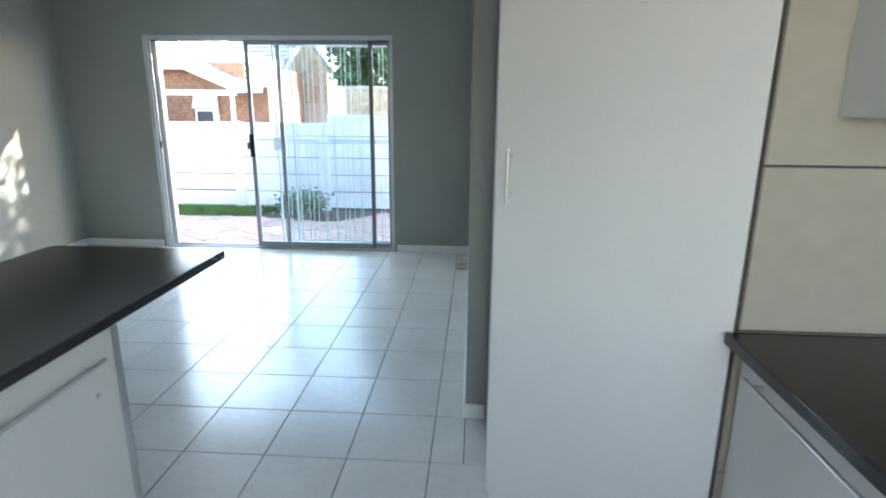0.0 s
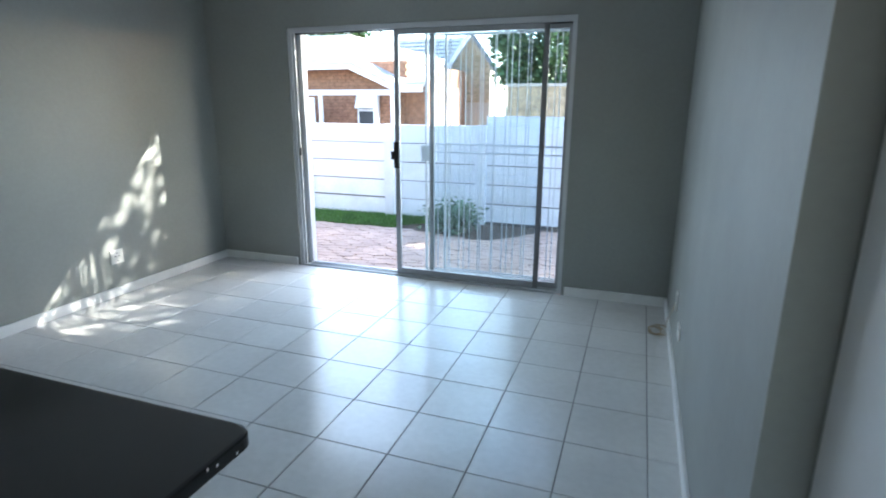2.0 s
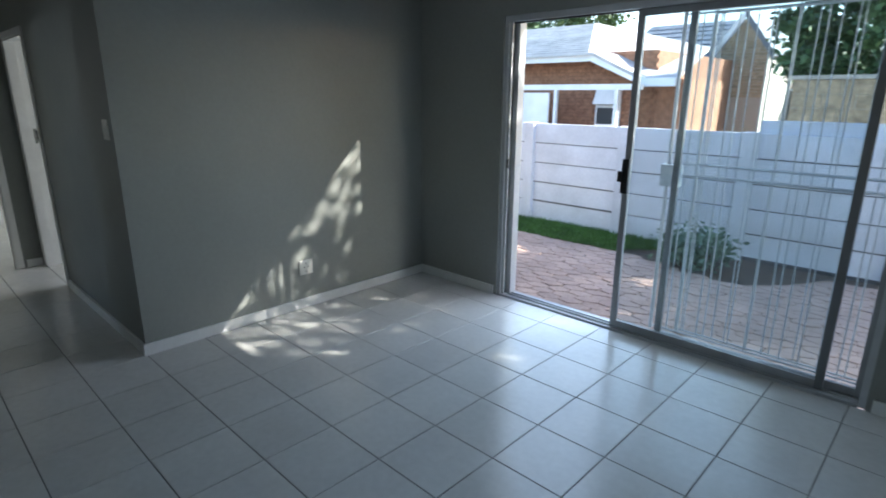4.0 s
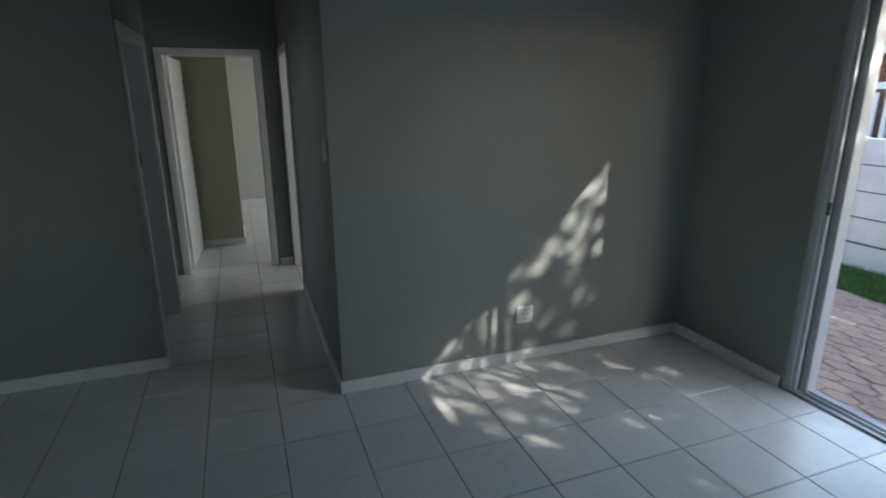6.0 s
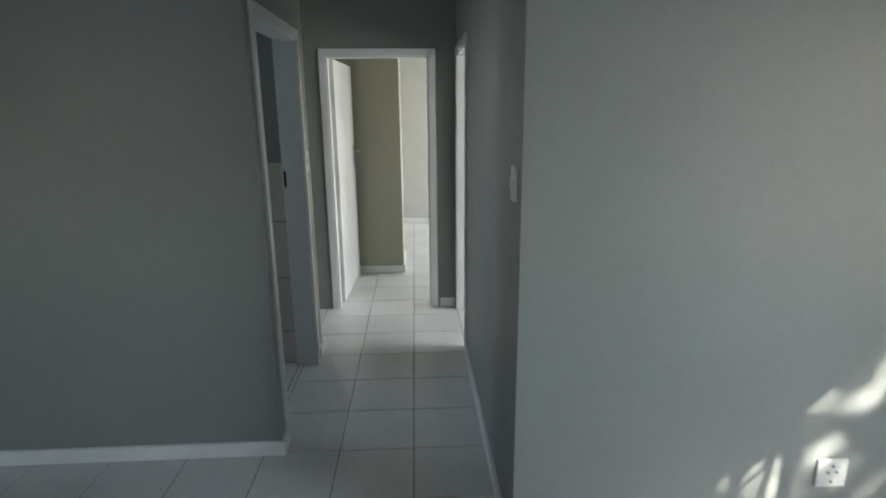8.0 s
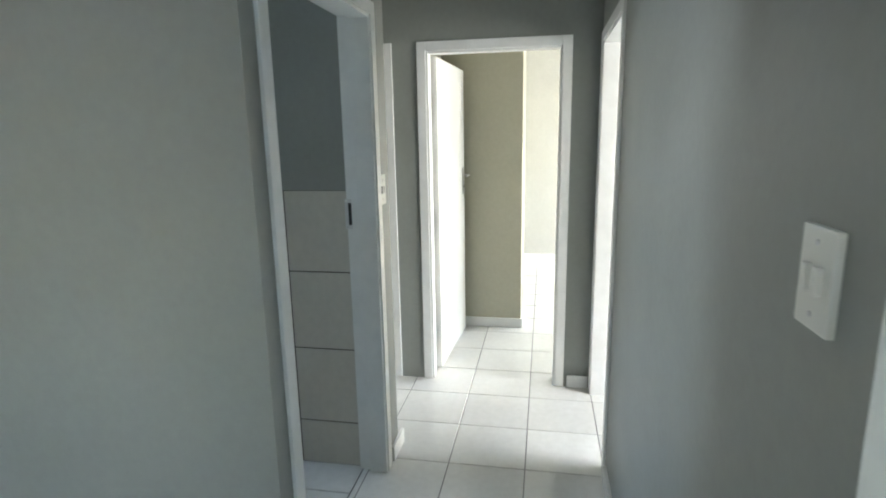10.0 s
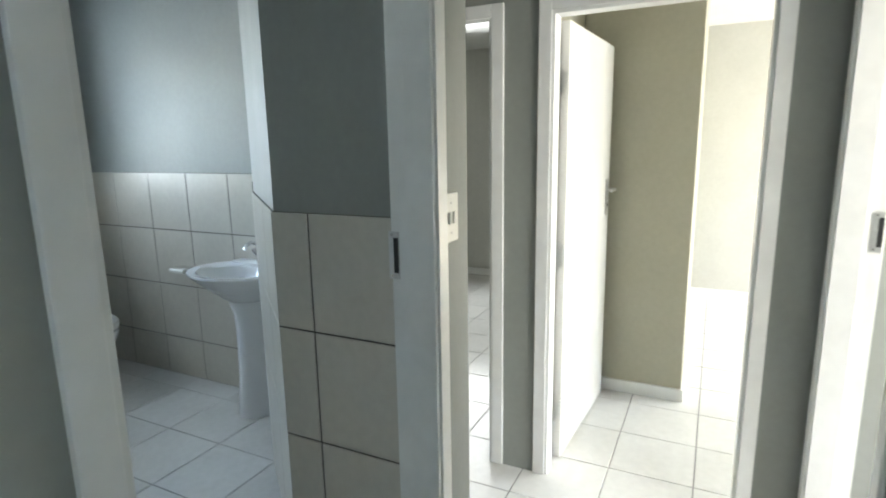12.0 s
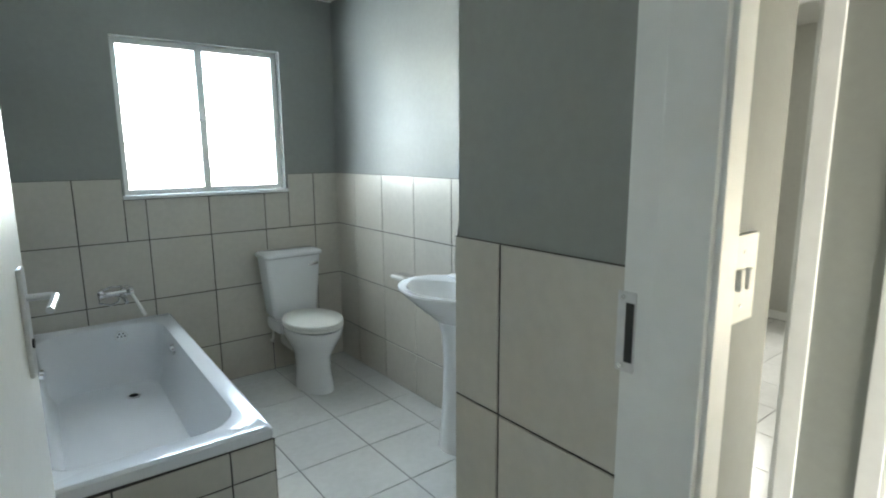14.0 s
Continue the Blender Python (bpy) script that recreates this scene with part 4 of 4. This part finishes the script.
# brick house
def brick_house():
    root = thing("brick_house", -8.25, 15.0, -0.14, "brown face-brick house with white gutters and a grey tiled roof", "house")
    W = part("wall", box_bm(-6.0, 2.45, 0.0, 5.0, 0, 2.7), M["brick"], root, "brown brick wall")
    # face bricks of the front that shows over the garden wall
    bm = bmesh.new()
    r = random.Random(9)
    z, row = 1.0, 0
    while z < 2.66:
        x = -3.4 + (0.115 if row % 2 else 0)
        while x < 2.4:
            if not (1.02 < x + 0.11 < 1.80 and z < 2.0):
                bm_box(bm, x, x + 0.22, -0.012 - r.uniform(0, 0.004), 0.05, z, z + 0.073)
            x += 0.232
        z += 0.085
        row += 1
    b = part("bricks", bm, M["brick"], root, "brown face bricks")
    b["kind"] = "stuff"
    part("fascia", box_bm(-6.4, 1.15, -0.62, -0.58, 2.48, 2.68, 0.004), M["fascia"], root)
    part("soffit", box_bm(-6.4, 1.15, -0.58, 0.0, 2.62, 2.66), M["fascia"], root)
    for k in range(6):
        part("rafter_end", box_bm(-3.2 + k * 0.75, -3.15 + k * 0.75, -0.57, 0.0, 2.52, 2.61), M["fascia"], root)
    bm = bmesh.new()
    vs = [bm.verts.new(p) for p in ((-6.6, -0.7, 2.66), (1.3, -0.7, 2.66), (-0.8, 3.2, 3.76), (-6.6, 3.2, 3.76), (-6.6, -0.7, 2.60), (1.3, -0.7, 2.60), (-0.8, 3.2, 3.68), (-6.6, 3.2, 3.68))]
    for f in ((0, 1, 2, 3), (7, 6, 5, 4), (0, 4, 5, 1), (1, 5, 6, 2), (2, 6, 7, 3), (3, 7, 4, 0)):
        bm.faces.new([vs[i] for i in f])
    roof = part("roof", bm, M["roofg"], root, "grey concrete tile roof")
    for k in range(16):
        y = -0.66 + k * 0.24
        zz = 2.675 + (y + 0.7) / 3.9 * 1.10
        part("roof_course", box_bm(-6.6, 1.2 - (y + 0.7) * 0.54, y, y + 0.22, zz - 0.03, zz + 0.022), M["roofg"], roof)
    # the lower roof and wall beside the porch
    part("low_wall", box_bm(2.45, 3.05, 0.02, 2.4, 0, 2.1), M["brick"], root, "brown brick wall")
    bm = bmesh.new()
    low = ((1.3, -0.7, 2.655), (2.5, -0.72, 2.10), (3.2, -0.72, 2.10), (2.6, 2.6, 2.90), (-0.78, 3.2, 3.75))
    bm_rings(bm, [[Vector(q) - Vector((0, 0, 0.07)) for q in low], [Vector(q) for q in low]])
    part("low_roof", bm, M["roofg"], roof, "grey roof slope over the porch")
    part("low_fascia", box_bm(2.55, 3.2, -0.76, -0.72, 1.93, 2.10, 0.004), M["fascia"], root)
    # sloping barge board and the porch beam
    bm = bmesh.new()
    bm_rings(bm, [[Vector((1.15, -0.62, 2.5)), Vector((1.15, -0.58, 2.5)), Vector((1.15, -0.58, 2.68)), Vector((1.15, -0.62, 2.68))],
                  [Vector((2.55, -0.74, 1.93)), Vector((2.55, -0.70, 1.93)), Vector((2.55, -0.70, 2.11)), Vector((2.55, -0.74, 2.11))]])
    part("barge_board", bm, M["fascia"], root)
    part("porch_beam", box_bm(-0.4, 2.6, -0.95, -0.85, 1.86, 1.98, 0.006), M["fascia"], root)
    for x in (0.55, 2.05, 2.5):
        part("porch_post", box_bm(x - 0.04, x + 0.04, -0.94, -0.86, 0.0, 1.86, 0.005), M["fascia"], root)
    win = part("window", box_bm(1.10, 1.72, -0.04, 0.02, 1.05, 1.95, 0.004), M["fascia"], root, "white steel window with an open top light")
    part("pane", box_bm(1.15, 1.67, -0.05, -0.035, 1.10, 1.47), M["dark"], win)
    part("pane", box_bm(1.15, 1.67, -0.05, -0.035, 1.53, 1.90), M["dark"], win)
    bm = box_bm(-0.29, 0.29, -0.015, 0.015, -0.42, 0.0, 0.003)
    bmesh.ops.transform(bm, matrix=pose(1.41, -0.05, 1.93, -25, 0, 0), verts=bm.verts)
    part("sash", bm, M["fascia"], win)
    gate = part("white_screen", box_bm(-3.4, 0.4, -0.98, -0.93, 0.0, 1.80, 0.004), M["fascia"], root, "white painted porch wall")


brick_house()


def gable_house():
    root = thing("gable_house", -5.62, 20.0, -0.14, "tan brick house with a slate-blue tiled roof and a gable", "house")
    part("wall", box_bm(-3.4, -0.62, 0.3, 5.0, 0, 2.72), M["tan"], root, "tan brick wall")
    bm = bmesh.new()
    outline = ((-0.62, 0.0), (0.66, 0.0), (0.66, 2.92), (0.0, 3.78), (-0.62, 2.92))
    bm_rings(bm, [[Vector((x, y, z)) for x, z in outline] for y in (0.0, 3.0)])
    part("gable_wall", bm, M["mortar"], root, "tan brick gable wall")
    bm = bmesh.new()
    r = random.Random(31)
    for row in range(24):
        z = 1.72 + row * 0.085
        half = 0.64 if z < 2.86 else max(0.0, 0.64 - (z - 2.86) * 0.74)
        x = -half + (0.0 if row % 2 else -0.11)
        while x < half:
            lo, hi = max(x, -half), min(x + 0.22, half)
            if hi - lo > 0.03:
                bm_box(bm, lo, hi, -0.012 - r.uniform(0, 0.005), 0.03, z, z + 0.072)
            x += 0.232
    bricks = part("bricks", bm, M["tan"], root, "tan face bricks")
    bricks["kind"] = "stuff"
    for side, foot in (("white", -0.80), ("dark", 0.84)):
        bm = bmesh.new()
        bm_rings(bm, [[Vector((x, y, z)) for y, z in ((-0.16, zt), (-0.08, zt), (-0.08, zt - 0.2), (-0.16, zt - 0.2))] for x, zt in ((0.0, 4.0), (foot, 2.88))])
        part("barge_board", bm, M["fascia"] if side == "white" else M["roofb"], root, side + " painted barge board")
    eave, ridge, front, back = 2.74, 4.0, -0.1, 2.3
    bm = bmesh.new()
    bm_rings(bm, [[Vector((-3.7, front, eave - d)), Vector((-0.5, front, eave - d)), Vector((0.1, back, ridge - d)), Vector((-3.7, back, ridge - d))] for d in (0.09, 0.0)])
    roof = part("roof", bm, M["roofb"], root, "slate-blue roof tiles")
    bm = bmesh.new()
    bm_rings(bm, [[Vector((0.1, back, ridge - d)), Vector((0.0, 0.0, 3.96 - d)), Vector((0.8, 0.0, 2.9 - d)), Vector((0.8, back, 2.9 - d))] for d in (0.09, 0.0)])
    part("roof_side", bm, M["roofb"], roof)
    # a dark strip stands in for the shadow band below the eave
    part("eave_board", box_bm(-3.7, -0.62, front - 0.03, front, eave - 0.2, eave - 0.02, 0.004), M["roofb"], root, "dark strip painting the shadow under the eave")
    tile_piece = mesh_from("roof_tile", box_bm(-0.14, 0.14, -0.2, 0.2, 0, 0.03, 0.008), M["roofb"])
    ang = math.degrees(math.atan2(ridge - eave, back - front))
    for j in range(8):
        y = front + 0.12 + j * 0.3
        for i in range(12):
            x = -3.5 + i * 0.30
            if x > -0.62 + j * 0.08:
                continue
            o = new("roof_tile", tile_piece)
            o.parent = roof
            o.matrix_local = pose(x, y, eave + (y - front) / (back - front) * (ridge - eave) + 0.02, ang - 4, 0, 0)


gable_house()


def far_house():
    root = thing("far_house", -3.9, 24.0, -0.14, "red brick house with a pale tiled roof", "house")
    part("wall", box_bm(-3.2, 3.5, 0, 5, 0, 2.7), M["brick"], root)
    bm = bmesh.new()
    bm_rings(bm, [[Vector((-3.5, -0.4, 2.6)), Vector((3.8, -0.4, 2.6)), Vector((3.8, 2.6, 3.35)), Vector((-3.5, 2.6, 3.35))],
                  [Vector((-3.5, -0.4, 2.7)), Vector((3.8, -0.4, 2.7)), Vector((3.8, 2.6, 3.45)), Vector((-3.5, 2.6, 3.45))]])
    roof = part("roof", bm, M["roofg"], root, "pale concrete tile roof")
    win = part("window", box_bm(-1.6, -0.9, -0.04, 0.02, 0.9, 2.0), M["fascia"], root)
    part("pane", box_bm(-1.53, -0.97, -0.05, -0.03, 0.97, 1.93), M["dark"], win)


far_house()

# added wall, set back into full sun so the window view turns white
structure("bathroom_yard_wall", box_bm(-12, -0.5, -6.2, -6.0, -0.2, 2.2), M["fence"], "added white backdrop wall beyond the bathroom window", "wall")


# ---- pieces: tiles and pavers ----
def tile_mesh(name, w, h, d, mat, edge=0.0015):
    """A slab with eased upper edges, its middle at the origin and its top at z = 0."""
    bm = bmesh.new()
    lo = [Vector((sx * w / 2, sy * h / 2, -d)) for sx, sy in ((-1, -1), (1, -1), (1, 1), (-1, 1))]
    mid = [Vector((sx * w / 2, sy * h / 2, -edge)) for sx, sy in ((-1, -1), (1, -1), (1, 1), (-1, 1))]
    top = [Vector((sx * (w / 2 - edge), sy * (h / 2 - edge), 0)) for sx, sy in ((-1, -1), (1, -1), (1, 1), (-1, 1))]
    bm_rings(bm, [lo, mid, top])
    return mesh_from(name, bm, mat)


MESHES = {}


def lay(parent, u0, u1, v0, v1, ou, ov, T, gap, place, mat, depth=0.008, min_size=0.015, name="tile", skip=None, TV=None):
    """Lays square tiles over a rectangle; place(u, v) gives the matrix of the surface at that spot."""
    us = [u0] + [ou + k * T for k in range(-80, 80) if u0 + min_size < ou + k * T < u1 - min_size] + [u1]
    vs = [v0] + [ov + k * (TV or T) for k in range(-80, 80) if v0 + min_size < ov + k * (TV or T) < v1 - min_size] + [v1]
    for a, b in zip(us, us[1:]):
        for c, d in zip(vs, vs[1:]):
            if skip and skip((a + b) / 2, (c + d) / 2):
                continue
            w, h = round(b - a - gap, 4), round(d - c - gap, 4)
            key = (w, h, mat.name, depth)
            if key not in MESHES:
                MESHES[key] = tile_mesh(name, w, h, depth, mat)
            o = new(name, MESHES[key])
            o.parent = parent
            o.matrix_local = place((a + b) / 2, (c + d) / 2)


T, TB, TBV, TF, GAP = 0.365, 0.356, 0.367, 0.384, 0.0048
flat = lambda u, v: Matrix.Translation((u, v, 0))
GX, GY = -0.355, 3.83
XP, YP = GX - 12 * T, GY - 3 * T        # joints at the passage mouth
lay(floor_living, XP, EX, YP, 6.25, GX, GY, T, GAP, flat, M["tile"], skip=lambda u, v: u < WX - 0.15 and v > PN + 0.2)
lay(floor_living, EX, 0.9, YP, 3.11, GX, GY, T, GAP, flat, M["tile"])
lay(floor_living, XP, 0.9, -1.2, YP, GX, GY, T, GAP, flat, M["tile"], skip=lambda u, v: -1.27 < u < -0.8 and v < 1.8)
lay(floor_passage, -10.3, XP, YP, 4.95, GX, GY, T, GAP, flat, M["tile"])
lay(floor_passage, -5.75, -4.86, 2.707, YP, GX, GY, T, GAP, flat, M["tile"])


def splay_side(u, v):
    """Positive on the bathroom's side of the splayed wall."""
    return -0.45 * (v - 2.30) + 0.52 * (u + 5.80)


low = lambda u, v: Matrix.Translation((u, v, -0.0015))
lay(floor_passage, -10.28, -5.85, GY - 8 * T, YP, GX, GY, T, GAP, low, M["tile"], skip=lambda u, v: u > -6.87 and (v < 1.8 or splay_side(u, v) > 0.1))
BGX, BGY = -6.302, 0.848
lay(floor_bath, -6.85, -4.875, -0.47, 2.705, BGX, BGY, TF, GAP, flat, M["tile"], skip=lambda u, v: (u > -5.5 and v < 1.2) or splay_side(u, v) < -0.22)

WT = 1.368
walls = {o.name: o for o in scene.objects if o.get("kind") == "structure"}


def facing(origin, along, z_up=Vector((0, 0, 1))):
    """Places a tile by its distance along a wall from origin, and its height; out of the wall is along x up."""
    a = Vector((*along, 0)).normalized()
    n = a.cross(z_up)
    o = Vector((*origin, 0))

    def place(u, v):
        p = o + a * u + n * 0.008
        m = Matrix((a, z_up, n)).transposed().to_4x4()
        return Matrix.Translation((p.x, p.y, v)) @ m

    return place


G = 0.0062

def tiled(name, origin, along, length, first, z0=0.0, z1=WT, top=WT, skip=None, parent=None):
    """A thin grout bed on a wall, and its tiles; first: distance of one upright joint from the origin."""
    a = Vector((*along, 0)).normalized()
    n = a.cross(Vector((0, 0, 1)))
    o = Vector((*origin, 0))
    e = o + a * length
    bm = prism_bm([(p.x, p.y) for p in (o, e, e + n * 0.004, o + n * 0.004)], z0, z1 - 0.001)
    bed = parent or structure(name, bm, M["wgrout"], "stone coloured square wall tiles with dark joints", "wall tiles")
    lay(bed, 0, length, z0, z1, first, top, TB, G, facing(origin, along), M["wtile"], skip=skip, TV=TBV)
    return bed


# bathroom: window wall (below the sill, then either side), west wall, stub, splay, basin wall
TOP = WT - TBV
tiled("wall_tiles_south", (-4.875, -0.47), (-1, 0), 1.975, 1.429, 0, TOP, skip=lambda u, v: u < 0.70 and v < 0.30)
tiled("wall_tiles_south_sill", (-5.478, -0.47), (-1, 0), 0.994, 1.429 - 0.603, TOP, 1.245)
tiled("wall_tiles_south_corner", (-6.472, -0.47), (-1, 0), 0.378, 1.429 - 1.597, TOP, WT)
tiled("wall_tiles_south_side", (-4.875, -0.47), (-1, 0), 0.603, 1.429, TOP, WT)
tiled("wall_tiles_west", (-6.85, -0.47), (0, 1), 2.09, 0.27)
tiled("wall_tiles_stub", (-5.745, 2.253), (0, 1), 0.439, 0.142, z1=1.325, top=1.325)
tiled("wall_tiles_splay", (-6.30, 1.62), (0.555, 0.64), 0.847, 0.18, z1=1.325, top=1.325)
tiled("wall_tiles_basin", (-6.85, 1.62), (1, 0), 0.55, 0.2)
tiled("tub_front_tiles", (-4.885, 1.338), (-1, 0), 0.748, 0.588, 0, 0.486, 0.36)
tiled("tub_side_tiles", (-5.625, 1.346), (0, -1), 1.816, 0.2, 0, 0.486, 0.36)
# kitchen splash wall, larger tiles in two courses above the worktop
for k in range(6):
    lay(walls["wall_kitchen_tiled"], 0, 1.3, 0.075 + 0.426 * k, min(0.501 + 0.426 * k, H), 0.75, 99.0, 0.82, G, facing((0.87, 2.063), (1, 0)), M["ktile"])

paving = structure("paving", prism_bm([(-8.5, 6.47), (2.6, 6.47), (2.6, 9.2), (-1.3, 9.2), (-1.55, 8.75), (-1.85, 8.45), (-2.3, 8.4), (-2.75, 8.52), (-3.06, 8.7), (-8.5, 8.7)], -0.168, -0.152), M["sand"], "pink clay pavers laid in sand", "paving")
rng = random.Random(12)
PW, PH = 0.215, 0.108


def paving_edge(x):
    """Where the pavers end: the lawn, then the shrub bed's bulge, then near the garden wall."""
    if x < -3.0:
        return 8.68 + 0.04 * math.sin(x * 2.0)
    if x < -1.85:
        return 8.62 - 0.22 * math.sin((x + 3.0) / 1.3 * math.pi / 2)
    return min(9.15, 8.42 + 1.3 * (x + 1.85))


def paver_mesh():
    """An uneven six-sided clay paver with eased edges, its top at z = 0."""
    hh = PH / 0.75 / 2
    ring = [(0, hh), (-PW / 2, hh / 2), (-PW / 2, -hh / 2), (0, -hh), (PW / 2, -hh / 2), (PW / 2, hh / 2)]
    ring = [(x + rng.uniform(-0.012, 0.012), y + rng.uniform(-0.009, 0.009)) for x, y in ring]
    rows = [[Vector((x * s, y * s * 0.98, z)) for x, y in ring] for s, z in ((0.95, -0.03), (0.95, -0.007), (0.89, 0.0))]
    return mesh_from("paver", bm_rings(bmesh.new(), rows), M["paver"])


paver_meshes = [paver_mesh() for _ in range(6)]
rest_v, rest_f, laid = [], [], 0
ang = 8.0
for j in range(-20, 34):
    for i in range(-36, 26):
        m = pose(-2.2, 7.2, 0, 0, 0, ang) @ Matrix.Translation((i * PW + (PW / 2 if j % 2 else 0), j * PH, 0))
        p = m.translation
        edge = paving_edge(p.x)
        if not (-6.8 < p.x < 1.2 and 6.53 < p.y < edge):
            continue
        z = -0.140 + rng.uniform(-0.004, 0.003)
        tilt = pose(0, 0, 0, rng.uniform(-1.2, 1.2), rng.uniform(-1.0, 1.0), rng.uniform(-2, 2))
        if laid < 300 and -4.6 < p.x < -0.6 and p.y < 8.4 and (i + j) % 2 == 0:
            o = new("paver", paver_meshes[laid % 6])
            o.parent = paving
            o.matrix_local = Matrix.Translation((p.x, p.y, z)) @ pose(0, 0, 0, 0, 0, ang) @ tilt
            laid += 1
        else:
            k = len(rest_v)
            mm = Matrix.Translation((p.x, p.y, z)) @ pose(0, 0, 0, 0, 0, ang) @ tilt
            pm = paver_meshes[(i * 5 + j * 7) % 6]
            rest_v += [mm @ v.co for v in pm.vertices]
            rest_f += [[k + q for q in f.vertices] for f in pm.polygons]
rest = leaf_part("pavers", (rest_v, rest_f), M["paver"], paving, "pink clay pavers")
rest["kind"] = "stuff"
